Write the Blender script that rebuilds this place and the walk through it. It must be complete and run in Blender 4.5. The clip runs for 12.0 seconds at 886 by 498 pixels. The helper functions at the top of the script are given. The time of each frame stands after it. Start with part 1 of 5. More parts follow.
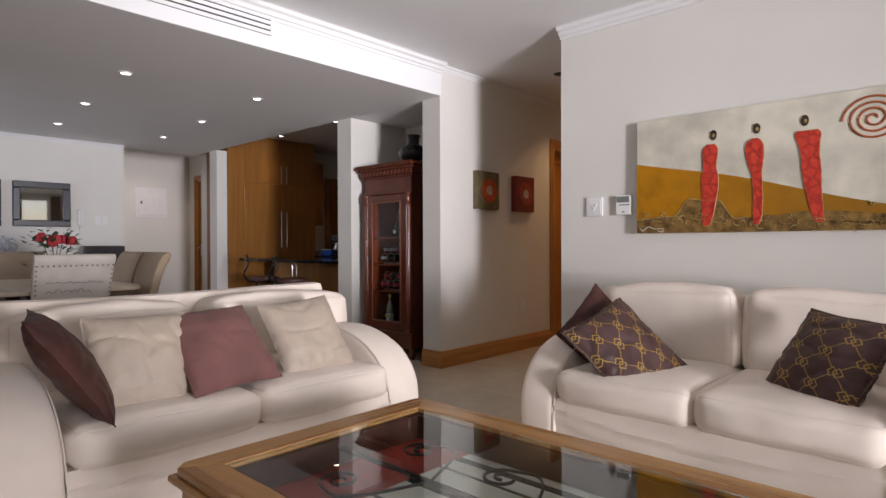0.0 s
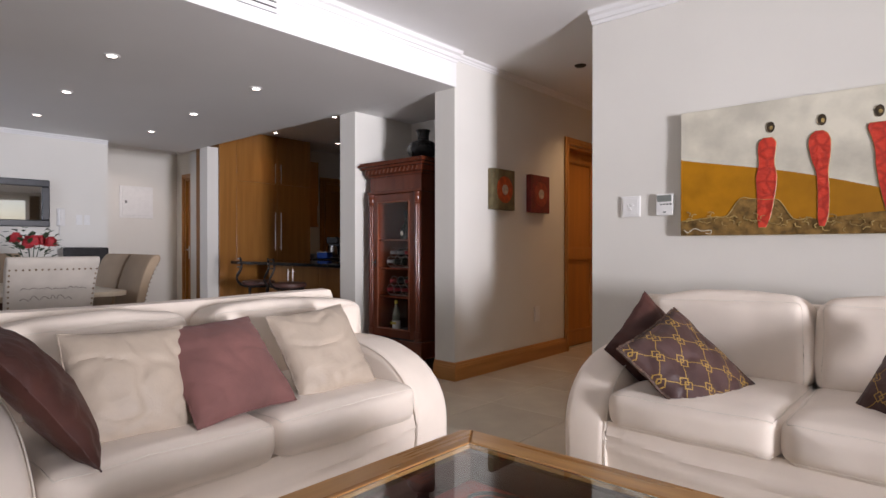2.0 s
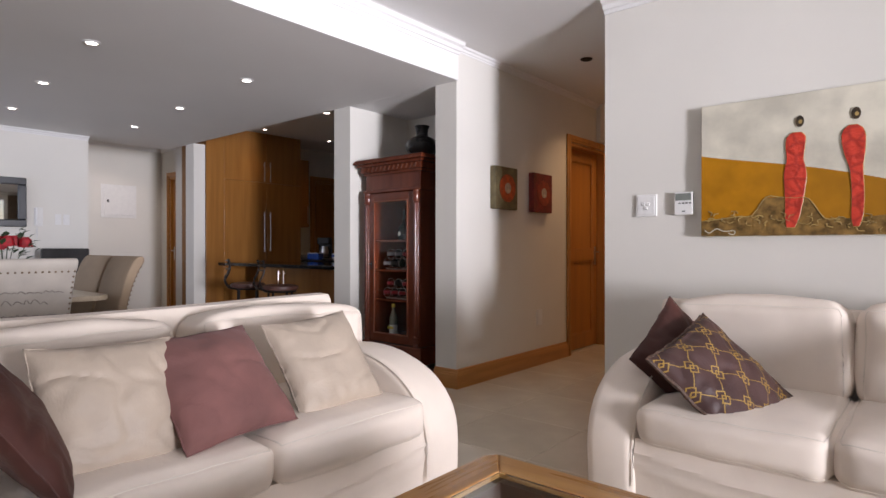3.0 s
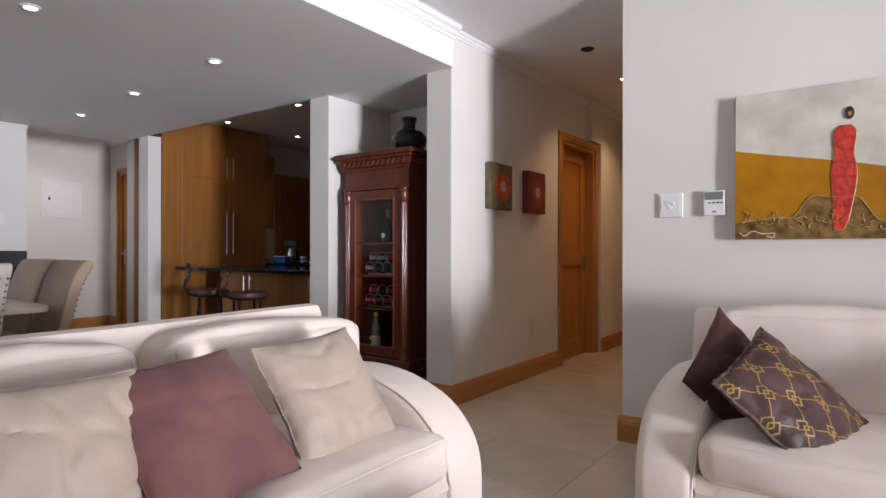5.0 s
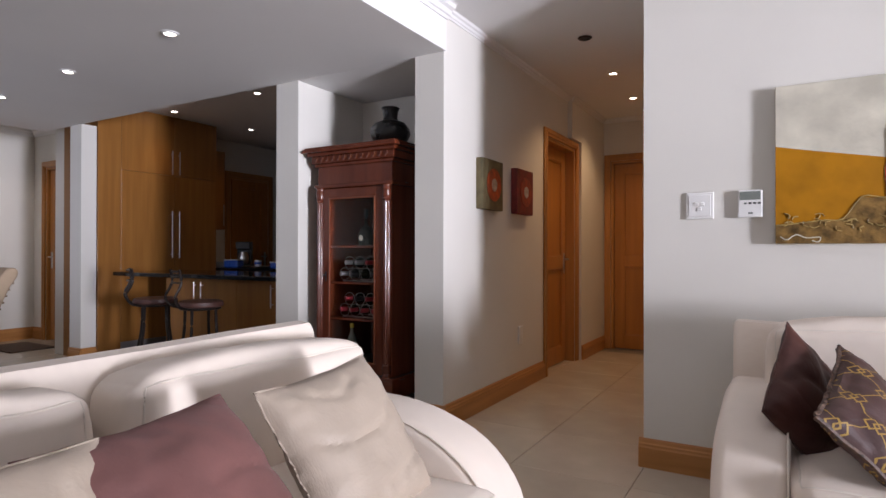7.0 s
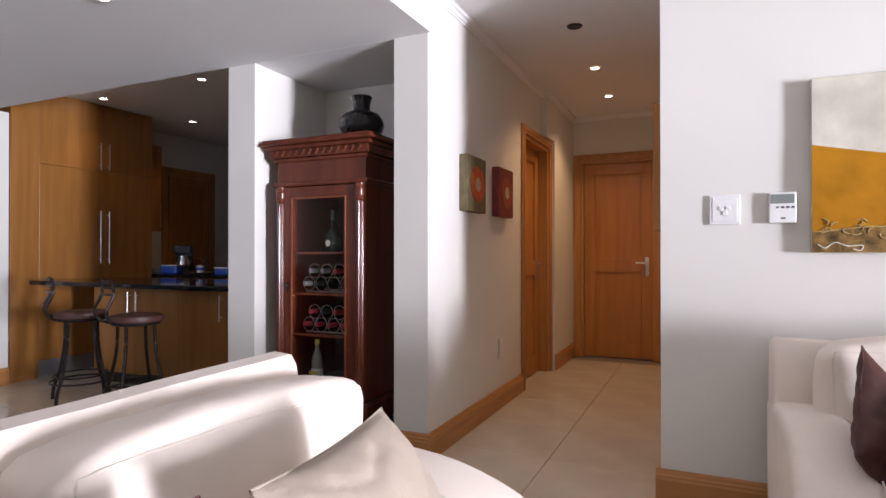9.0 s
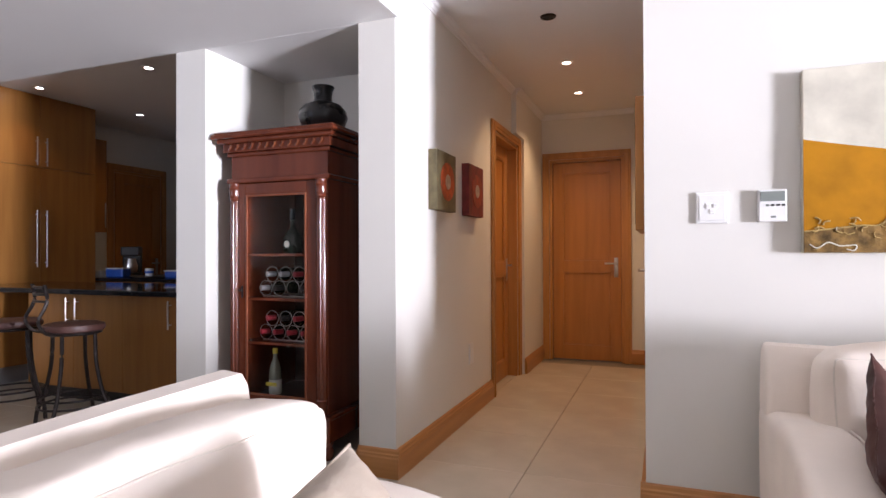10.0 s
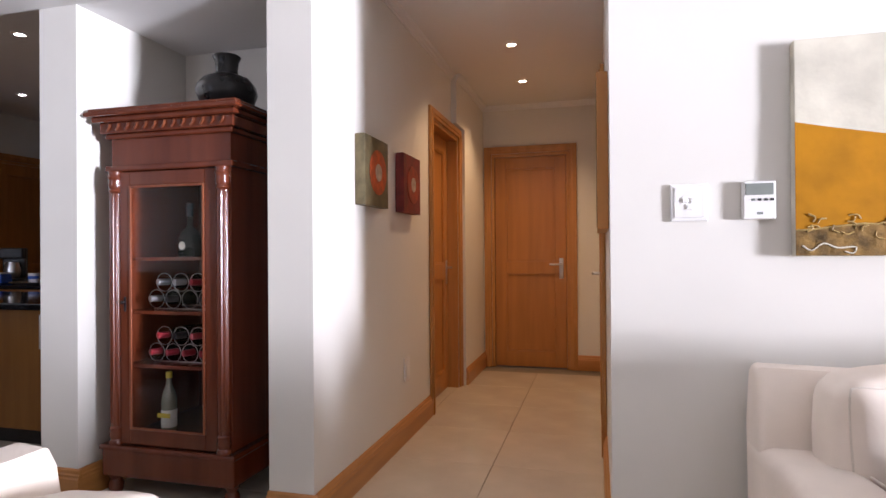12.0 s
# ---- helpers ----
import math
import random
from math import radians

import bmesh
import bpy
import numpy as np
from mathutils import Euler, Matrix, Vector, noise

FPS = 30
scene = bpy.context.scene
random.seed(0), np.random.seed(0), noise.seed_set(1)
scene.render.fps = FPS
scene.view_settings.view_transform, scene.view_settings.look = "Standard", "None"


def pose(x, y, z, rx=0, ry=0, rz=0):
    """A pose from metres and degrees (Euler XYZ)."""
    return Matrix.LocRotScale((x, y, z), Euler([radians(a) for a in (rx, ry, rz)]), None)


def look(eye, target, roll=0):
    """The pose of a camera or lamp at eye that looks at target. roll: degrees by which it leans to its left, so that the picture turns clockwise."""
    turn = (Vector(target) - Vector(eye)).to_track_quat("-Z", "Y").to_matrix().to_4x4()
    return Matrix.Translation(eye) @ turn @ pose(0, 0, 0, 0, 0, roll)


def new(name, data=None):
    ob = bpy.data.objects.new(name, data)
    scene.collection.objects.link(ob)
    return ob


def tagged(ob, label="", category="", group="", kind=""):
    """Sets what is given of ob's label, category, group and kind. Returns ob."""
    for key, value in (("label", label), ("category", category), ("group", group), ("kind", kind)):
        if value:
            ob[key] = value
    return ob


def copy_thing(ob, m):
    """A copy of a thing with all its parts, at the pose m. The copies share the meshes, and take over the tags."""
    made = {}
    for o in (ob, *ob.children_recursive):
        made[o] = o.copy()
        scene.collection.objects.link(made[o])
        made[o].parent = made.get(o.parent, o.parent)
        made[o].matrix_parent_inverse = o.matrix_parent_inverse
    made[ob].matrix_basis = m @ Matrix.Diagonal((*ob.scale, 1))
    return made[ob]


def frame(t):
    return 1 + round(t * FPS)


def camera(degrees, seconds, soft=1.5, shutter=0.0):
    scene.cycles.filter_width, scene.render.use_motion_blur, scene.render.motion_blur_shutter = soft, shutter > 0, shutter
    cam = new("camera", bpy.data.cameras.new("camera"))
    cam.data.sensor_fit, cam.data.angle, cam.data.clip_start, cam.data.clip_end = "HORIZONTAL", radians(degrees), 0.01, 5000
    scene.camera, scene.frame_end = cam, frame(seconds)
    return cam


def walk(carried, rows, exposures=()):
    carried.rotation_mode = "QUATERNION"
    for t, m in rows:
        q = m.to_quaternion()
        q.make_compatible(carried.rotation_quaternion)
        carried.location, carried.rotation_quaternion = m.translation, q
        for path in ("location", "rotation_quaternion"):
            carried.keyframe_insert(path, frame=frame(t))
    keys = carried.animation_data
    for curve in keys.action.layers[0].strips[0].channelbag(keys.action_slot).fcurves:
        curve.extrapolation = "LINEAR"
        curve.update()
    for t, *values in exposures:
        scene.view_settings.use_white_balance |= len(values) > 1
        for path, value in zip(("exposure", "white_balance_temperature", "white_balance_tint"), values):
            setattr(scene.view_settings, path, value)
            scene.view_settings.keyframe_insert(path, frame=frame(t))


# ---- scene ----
cam = camera(74.9, 12.0)
PATH = [
    (0, (0.103, -0.012, 1.07), (-1.258, 1.454, 1.052), -0.2),
    (0.5, (-0.011, 0.011, 1.061), (-1.364, 1.484, 1.048), -0.1),
    (1, (-0.103, 0.033, 1.06), (-1.447, 1.514, 1.048), 0.0),
    (1.5, (-0.209, 0.071, 1.066), (-1.545, 1.559, 1.054), -0.0),
    (2, (-0.313, 0.105, 1.068), (-1.638, 1.603, 1.06), 0.0),
    (2.5, (-0.413, 0.144, 1.062), (-1.722, 1.656, 1.058), 0.1),
    (3, (-0.54, 0.199, 1.072), (-1.831, 1.726, 1.066), 0.0),
    (5, (-0.995, 0.358, 1.077), (-2.171, 1.976, 1.08), 0.1),
    (5.5, (-1.121, 0.401, 1.078), (-2.259, 2.046, 1.083), 0.1),
    (6, (-1.255, 0.436, 1.095), (-2.351, 2.108, 1.098), 0.0),
    (6.5, (-1.373, 0.473, 1.091), (-2.426, 2.174, 1.098), 0.1),
    (7, (-1.486, 0.533, 1.094), (-2.499, 2.258, 1.103), 0.1),
    (9, (-1.902, 0.78, 1.133), (-2.735, 2.598, 1.144), -0.0),
    (9.5, (-1.971, 0.854, 1.139), (-2.743, 2.699, 1.15), -0.1),
    (10, (-2.022, 0.963, 1.137), (-2.736, 2.832, 1.15), -0.2),
    (10.5, (-2.06, 1.074, 1.144), (-2.723, 2.961, 1.156), -0.3),
    (11, (-2.093, 1.175, 1.145), (-2.71, 3.078, 1.156), -0.3),
    (11.5, (-2.117, 1.301, 1.145), (-2.686, 3.218, 1.155), -0.4),
    (12, (-2.148, 1.423, 1.155), (-2.662, 3.356, 1.163), -0.4),
]
walk(cam, [(t, look(eye, target, roll)) for t, eye, target, roll in PATH],
     exposures=[(0.0, -0.66, 6800, 23), (1.5, -0.52, 6750, 23), (3.0, -0.40, 6650, 23), (5.0, -0.42, 6500, 23), (7.0, -0.36, 6400, 24), (9.0, 0.10, 6350, 25), (10.0, 0.40, 6300, 25), (11.0, 0.48, 6300, 25), (12.0, 0.44, 6300, 25)])

# ---- plan (metres) ----
YF = 3.61            # plane of the painting wall, columns and kitchen opening
XL, XR = -3.29, -2.10    # passage walls
YEND = 7.15          # passage end wall
ZC, ZLOW, ZP = 2.60, 2.33, 2.60   # living room, dropped and passage ceilings
XE, YS = 4.80, -2.00     # east and south walls
XW = -7.87           # dining wall
XH, YH = -9.60, 4.20     # entrance hall

# ---- world and lights ----
world = bpy.data.worlds.new("sky")
scene.world = world
world.use_nodes = True
wn = world.node_tree.nodes
wsky = wn.new("ShaderNodeTexSky")
wsky.sky_type, wsky.sun_disc = "NISHITA", False
wsky.sun_elevation, wsky.sun_rotation = radians(50), radians(120)
wn["Background"].inputs[1].default_value = 0.12
world.node_tree.links.new(wsky.outputs[0], wn["Background"].inputs[0])


def area_lamp(name, m, sx, sy, watts, colour, spread=170):
    d = bpy.data.lights.new(name, "AREA")
    d.shape, d.size, d.size_y, d.energy, d.color = "RECTANGLE", sx, sy, watts, colour
    d.spread = radians(spread)
    ob = new(name, d)
    ob.matrix_world = m
    return ob


def spot_lamp(name, at, watts, colour, angle=95):
    d = bpy.data.lights.new(name, "SPOT")
    d.energy, d.color, d.spot_size, d.spot_blend, d.shadow_soft_size = watts, colour, radians(angle), 0.8, 0.035
    ob = new(name, d)
    ob.matrix_world = Matrix.Translation(at)
    return ob


BEAM_W, LOW_FILL_W, SOUTH_W, DINING_W = 80, 52, 6, 17
# added daylight stand-ins in the out-of-view doors: narrow beam at columns, low sofa fill
area_lamp("east_sky_daylight", look((XE - 0.06, 0.70, 1.22), (-3.2, 2.70, 2.25)), 0.75, 1.25, BEAM_W, (0.87, 0.945, 1.0), 48)
area_lamp("east_terrace_daylight", look((XE - 0.04, 1.10, 0.50), (-2.6, 0.30, 0.75)), 1.9, 0.8, LOW_FILL_W, (0.91, 0.965, 1.0), 80)
area_lamp("south_daylight", look((-0.4, YS + 0.06, 1.3), (-0.4, 3, 1.3)), 2.0, 1.6, SOUTH_W, (0.95, 0.97, 1.0))
area_lamp("dining_daylight", look((-6.0, YS + 0.30, 1.5), (-7.5, 3.2, 1.0)), 1.7, 1.15, DINING_W, (0.66, 0.81, 1.0), 90)
WARM, WHITE = (1.0, 0.67, 0.33), (1.0, 0.93, 0.85)
for at in ((-2.715, 5.45, ZP - 0.03), (-2.745, 6.34, ZP - 0.03)):
    spot_lamp("passage_downlight_lamp", at, 30, WARM, 122)
# fill lamp added out of view to brighten the entrance hall
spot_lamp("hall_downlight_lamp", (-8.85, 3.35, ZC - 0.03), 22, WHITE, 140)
for at in ((-7.13, 4.43, ZP - 0.03), (-5.79, 4.37, ZP - 0.03), (-7.15, 5.49, ZP - 0.03)):
    spot_lamp("kitchen_downlight_lamp", at, 6, WARM)
for x in (-4.48, -5.72, -6.88):
    for y in (1.52, 2.57):
        spot_lamp("dining_downlight_lamp", (x, y + (-4.48 - x) * 0.065, ZLOW - 0.03), 2, WHITE)

# ---- materials ----


def mat(name, base, rough=0.6, metal=0.0, var=0.12, scale=6.0, bump=0.15, bscale=120.0, spec=0.5, dist=0.002,
        dark=None, per_object=0.0, sheen=0.0, coat=0.0, stretch=(1, 1, 1), detail=6.0, fold=0.0, fscale=9.0):
    m = bpy.data.materials.new(name)
    m.use_nodes = True
    nt = m.node_tree
    n, l = nt.nodes, nt.links
    b = n["Principled BSDF"]
    b.inputs["Roughness"].default_value, b.inputs["Metallic"].default_value = rough, metal
    b.inputs["Specular IOR Level"].default_value = spec
    b.inputs["Sheen Weight"].default_value, b.inputs["Coat Weight"].default_value = sheen, coat
    tc = n.new("ShaderNodeTexCoord")
    mp = n.new("ShaderNodeMapping")
    mp.inputs["Scale"].default_value = stretch
    l.new(tc.outputs["Object"], mp.inputs["Vector"])
    big = n.new("ShaderNodeTexNoise")
    big.inputs["Scale"].default_value, big.inputs["Detail"].default_value = scale, detail
    l.new(mp.outputs[0], big.inputs["Vector"])
    mix = n.new("ShaderNodeMix")
    mix.data_type = "RGBA"
    dk = dark or tuple(c * (1 - 2 * var) for c in base)
    lt = tuple(min(1, c * (1 + var * 0.6)) for c in base)
    mix.inputs[6].default_value, mix.inputs[7].default_value = (*dk, 1), (*lt, 1)
    ramp = n.new("ShaderNodeMapRange")
    ramp.inputs["From Min"].default_value, ramp.inputs["From Max"].default_value = 0.3, 0.65
    l.new(big.outputs["Fac"], ramp.inputs["Value"])
    l.new(ramp.outputs[0], mix.inputs[0])
    out = mix.outputs[2]
    if per_object:
        oi = n.new("ShaderNodeObjectInfo")
        mr = n.new("ShaderNodeMapRange")
        mr.inputs["To Min"].default_value, mr.inputs["To Max"].default_value = 1 - per_object, 1 + per_object
        l.new(oi.outputs["Random"], mr.inputs["Value"])
        hsv = n.new("ShaderNodeHueSaturation")
        l.new(mr.outputs[0], hsv.inputs["Value"])
        l.new(out, hsv.inputs["Color"])
        out = hsv.outputs[0]
    l.new(out, b.inputs["Base Color"])
    fine = n.new("ShaderNodeTexNoise")
    fine.inputs["Scale"].default_value, fine.inputs["Detail"].default_value = bscale, 4
    l.new(mp.outputs[0], fine.inputs["Vector"])
    if bump:
        bp = n.new("ShaderNodeBump")
        bp.inputs["Strength"].default_value, bp.inputs["Distance"].default_value = bump, dist
        l.new(fine.outputs["Fac"], bp.inputs["Height"])
        l.new(bp.outputs[0], b.inputs["Normal"])
        if fold:
            fn = n.new("ShaderNodeTexNoise")
            fn.inputs["Scale"].default_value, fn.inputs["Detail"].default_value, fn.inputs["Distortion"].default_value = fscale, 3, 1.2
            l.new(tc.outputs["Object"], fn.inputs["Vector"])
            fb = n.new("ShaderNodeBump")
            fb.inputs["Strength"].default_value, fb.inputs["Distance"].default_value = fold, 0.02
            l.new(fn.outputs["Fac"], fb.inputs["Height"])
            l.new(fb.outputs[0], bp.inputs["Normal"])
    rr = n.new("ShaderNodeMapRange")
    rr.inputs["To Min"].default_value, rr.inputs["To Max"].default_value = max(0.02, rough * 0.8), min(1, rough * 1.2)
    l.new(big.outputs["Fac"], rr.inputs["Value"])
    l.new(rr.outputs[0], b.inputs["Roughness"])
    return m


def wood(name, light, dark, rough=0.4, axis=2, scale=9.0, coat=0.0):
    """Grain runs along the axis."""
    st = [scale, scale, scale]
    st[axis] = scale * 0.07
    return mat(name, light, rough, dark=dark, scale=2.2, bump=0.12, bscale=14, stretch=tuple(st), detail=9, coat=coat, dist=0.001)


def glow(name, colour, strength):
    m = bpy.data.materials.new(name)
    m.use_nodes = True
    b = m.node_tree.nodes["Principled BSDF"]
    b.inputs["Base Color"].default_value = (*colour, 1)
    b.inputs["Emission Color"].default_value, b.inputs["Emission Strength"].default_value = (*colour, 1), strength
    return m


def glass(name, rough=0.0, tint=(1, 1, 1), ior=1.45):
    m = bpy.data.materials.new(name)
    m.use_nodes = True
    b = m.node_tree.nodes["Principled BSDF"]
    b.inputs["Base Color"].default_value = (*tint, 1)
    b.inputs["Transmission Weight"].default_value, b.inputs["Roughness"].default_value = 1.0, rough
    b.inputs["IOR"].default_value = ior
    return m


M_WALL = mat("wall_paint", (0.735, 0.71, 0.655), 0.62, var=0.02, scale=1.4, bump=0.06, bscale=260, spec=0.3)
M_CEIL = mat("ceiling_paint", (0.80, 0.79, 0.78), 0.8, var=0.015, scale=1.0, bump=0.03, bscale=300, spec=0.2)
M_TILE = mat("porcelain_tile", (0.57, 0.50, 0.40), 0.16, var=0.05, scale=3.5, bump=0.02, bscale=60, per_object=0.03, spec=0.45)
M_GROUT = mat("grout", (0.22, 0.18, 0.14), 0.9, var=0.1, scale=20)
M_OAK = wood("honey_oak", (0.48, 0.22, 0.06), (0.38, 0.165, 0.042), 0.36, axis=2)
M_OAK_Y = wood("honey_oak_along_y", (0.46, 0.205, 0.06), (0.37, 0.155, 0.04), 0.36, axis=1)
M_OAK_X = wood("honey_oak_along_x", (0.46, 0.205, 0.06), (0.37, 0.155, 0.04), 0.36, axis=0)
M_DOOR = wood("honey_door", (0.42, 0.172, 0.036), (0.36, 0.142, 0.029), 0.34, axis=2, scale=7)
M_KITCH = wood("kitchen_veneer", (0.31, 0.132, 0.030), (0.26, 0.105, 0.023), 0.32, axis=2, scale=8)
M_MAHOG = wood("mahogany", (0.140, 0.031, 0.012), (0.105, 0.021, 0.008), 0.24, axis=2, scale=5, coat=0.3)
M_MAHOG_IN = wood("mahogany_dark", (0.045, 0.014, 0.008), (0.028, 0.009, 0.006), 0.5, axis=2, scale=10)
M_PINE = wood("burl_pine", (0.54, 0.295, 0.105), (0.30, 0.125, 0.035), 0.28, axis=0, scale=6)
M_PINE_Y = wood("burl_pine_along_y", (0.54, 0.295, 0.105), (0.30, 0.125, 0.035), 0.28, axis=1, scale=6)
M_COVER = mat("cream_slipcover", (0.84, 0.735, 0.635), 0.74, var=0.035, scale=4, bump=0.25, bscale=420, spec=0.32, sheen=0.12, dist=0.001, fold=0.22, fscale=5)
M_PIPING = mat("cream_piping", (0.77, 0.69, 0.595), 0.85, var=0.03, scale=20, bump=0.2, bscale=400)
M_BEIGE = mat("beige_satin", (0.46, 0.375, 0.295), 0.58, var=0.05, scale=7, bump=0.35, bscale=70, sheen=0.05, stretch=(1, 4, 1), dist=0.003, fold=0.2, fscale=9)
M_MAUVE = mat("mauve_suede", (0.195, 0.083, 0.073), 0.85, var=0.14, scale=5, bump=0.3, bscale=200, sheen=0.05, fold=0.3, fscale=8)
M_BROWN = mat("brown_satin", (0.070, 0.024, 0.018), 0.55, var=0.18, scale=6, bump=0.3, bscale=60, spec=0.3, fold=0.35, fscale=8)
M_STEEL = mat("brushed_steel", (0.62, 0.60, 0.57), 0.3, 1.0, var=0.05, scale=30, bump=0.03)
M_IRON = mat("dark_iron", (0.035, 0.027, 0.025), 0.42, 0.7, var=0.2, scale=30, bump=0.1)
M_GRANITE = mat("black_granite", (0.013, 0.013, 0.015), 0.08, var=0.5, scale=160, bump=0.0)
M_PLASTIC = mat("white_plastic", (0.78, 0.77, 0.75), 0.4, var=0.02, scale=20, bump=0.02)
M_LCD = mat("grey_display", (0.20, 0.22, 0.20), 0.2, var=0.03, scale=20, bump=0.0)
M_BLACK = mat("black_lacquer", (0.018, 0.017, 0.018), 0.3, var=0.2, scale=20, bump=0.05)
M_SLOT = mat("dark_slot", (0.03, 0.03, 0.03), 0.8, var=0.1, scale=20, bump=0.0)
M_GLASS = glass("clear_glass")
M_THIN = glass("thin_cabinet_glass", ior=1.3)
M_MIRROR = mat("mirror_silver", (0.92, 0.93, 0.93), 0.02, 1.0, var=0.0, scale=1, bump=0.0)

# ---- building helpers ----


def box(bm, x0, x1, y0, y1, z0, z1, bevel=0.0, seg=2):
    g = bmesh.ops.create_cube(bm, size=1.0)
    m = Matrix.Translation(((x0 + x1) / 2, (y0 + y1) / 2, (z0 + z1) / 2)) @ Matrix.Diagonal((abs(x1 - x0), abs(y1 - y0), abs(z1 - z0), 1))
    bmesh.ops.transform(bm, matrix=m, verts=g["verts"])
    if bevel:
        es = {e for v in g["verts"] for e in v.link_edges}
        bmesh.ops.bevel(bm, geom=list(es), offset=bevel, segments=seg, affect="EDGES", profile=0.5)
    return bm


def boxes(*specs, bevel=0.0):
    bm = bmesh.new()
    for s in specs:
        box(bm, *s, bevel=bevel)
    return bm


def lathe(profile, seg=24, at=(0, 0, 0), bm=None):
    """Turned about z: a profile of (radius, height)."""
    bm = bm or bmesh.new()
    rings = []
    for r, z in profile:
        rings.append([bm.verts.new((at[0] + r * math.cos(a), at[1] + r * math.sin(a), at[2] + z)) for a in np.linspace(0, 2 * math.pi, seg, endpoint=False)])
    for a, b in zip(rings, rings[1:]):
        for i in range(seg):
            bm.faces.new((a[i], a[(i + 1) % seg], b[(i + 1) % seg], b[i]))
    bm.faces.new(list(reversed(rings[0])))
    bm.faces.new(rings[-1])
    return bm


def tube(points, r, seg=8, bm=None, closed=False):
    bm = bm or bmesh.new()
    pts = [Vector(p) for p in points]
    n = len(pts)
    rings, up = [], Vector((0, 0, 1))
    for i, p in enumerate(pts):
        a, b = (pts[i - 1], pts[(i + 1) % n]) if closed else (pts[max(i - 1, 0)], pts[min(i + 1, n - 1)])
        d = (b - a).normalized()
        s = d.cross(up)
        if s.length < 0.05:
            s = d.cross(Vector((0, 1, 0)))
        s.normalize()
        u = s.cross(d)
        rings.append([bm.verts.new(p + r * (math.cos(w) * s + math.sin(w) * u)) for w in np.linspace(0, 2 * math.pi, seg, endpoint=False)])
    for i in range(n if closed else n - 1):
        a, b = rings[i], rings[(i + 1) % n]
        for k in range(seg):
            bm.faces.new((a[k], a[(k + 1) % seg], b[(k + 1) % seg], b[k]))
    if not closed:
        bm.faces.new(list(reversed(rings[0])))
        bm.faces.new(rings[-1])
    return bm


def smooth_path(points, steps=8):
    """Catmull-Rom through the points."""
    p = [Vector(points[0])] + [Vector(q) for q in points] + [Vector(points[-1])]
    out = []
    for i in range(1, len(p) - 2):
        for k in range(steps):
            t = k / steps
            out.append(0.5 * (2 * p[i] + (p[i + 1] - p[i - 1]) * t + (2 * p[i - 1] - 5 * p[i] + 4 * p[i + 1] - p[i + 2]) * t * t
                              + (3 * p[i] - p[i - 1] - 3 * p[i + 1] + p[i + 2]) * t ** 3))
    out.append(p[-2])
    return out


def prism(outline, depth, axis="y", start=0.0, bevel=0.0, seg=3):
    """An outline of (a, b) pushed along an axis: y: (x, z); x: (y, z); z: (x, y)."""
    bm = bmesh.new()
    put = {"y": lambda a, b, d: (a, d, b), "x": lambda a, b, d: (d, a, b), "z": lambda a, b, d: (a, b, d)}[axis]
    lo = [bm.verts.new(put(a, b, start)) for a, b in outline]
    hi = [bm.verts.new(put(a, b, start + depth)) for a, b in outline]
    n = len(lo)
    caps = [bm.faces.new(lo), bm.faces.new(list(reversed(hi)))]
    for i in range(n):
        bm.faces.new((lo[i], hi[i], hi[(i + 1) % n], lo[(i + 1) % n]))
    bmesh.ops.recalc_face_normals(bm, faces=bm.faces)
    if bevel:
        es = {e for f in caps for e in f.edges}
        bmesh.ops.bevel(bm, geom=list(es), offset=bevel, segments=seg, affect="EDGES", profile=0.5)
    return bm


def mesh_of(name, bm, material, smooth=False, angle=40):
    me = bpy.data.meshes.new(name)
    bmesh.ops.recalc_face_normals(bm, faces=bm.faces)
    if smooth:
        for f in bm.faces:
            f.smooth = True
        for e in bm.edges:
            if len(e.link_faces) == 2 and e.calc_face_angle(0) > radians(angle):
                e.smooth = False
    bm.to_mesh(me)
    bm.free()
    me.materials.append(material)
    return me


def part(name, bm, material, parent=None, label="", smooth=False):
    ob = new(name, mesh_of(name, bm, material, smooth))
    if parent is not None:
        ob.parent = parent
    if label:
        ob["label"] = label
    return ob


def thing(name, label, category, group="", kind="", at=None):
    ob = new(name)
    ob.empty_display_size = 0.05
    if at is not None:
        ob.matrix_world = at
    return tagged(ob, label, category, group, kind)


def setting(name, bm, material, label, category, smooth=False):
    return tagged(part(name, bm, material, None, "", smooth), label, category, "", "structure")


def rbox(sx, sy, sz, r, n=10, puff=0.0, wob=0.0, seed=0.0, dip=0.0):
    """A soft box about its base's middle: rounded by r, faces swollen by puff, uneven by wob."""
    bm = bmesh.new()
    bmesh.ops.create_cube(bm, size=2.0)
    bmesh.ops.subdivide_edges(bm, edges=bm.edges[:], cuts=n, use_grid_fill=True)
    at = soft_point(sx, sy, sz, r, puff, wob, seed, dip)
    for v in bm.verts:
        v.co = at(v.co.copy())
    return bm


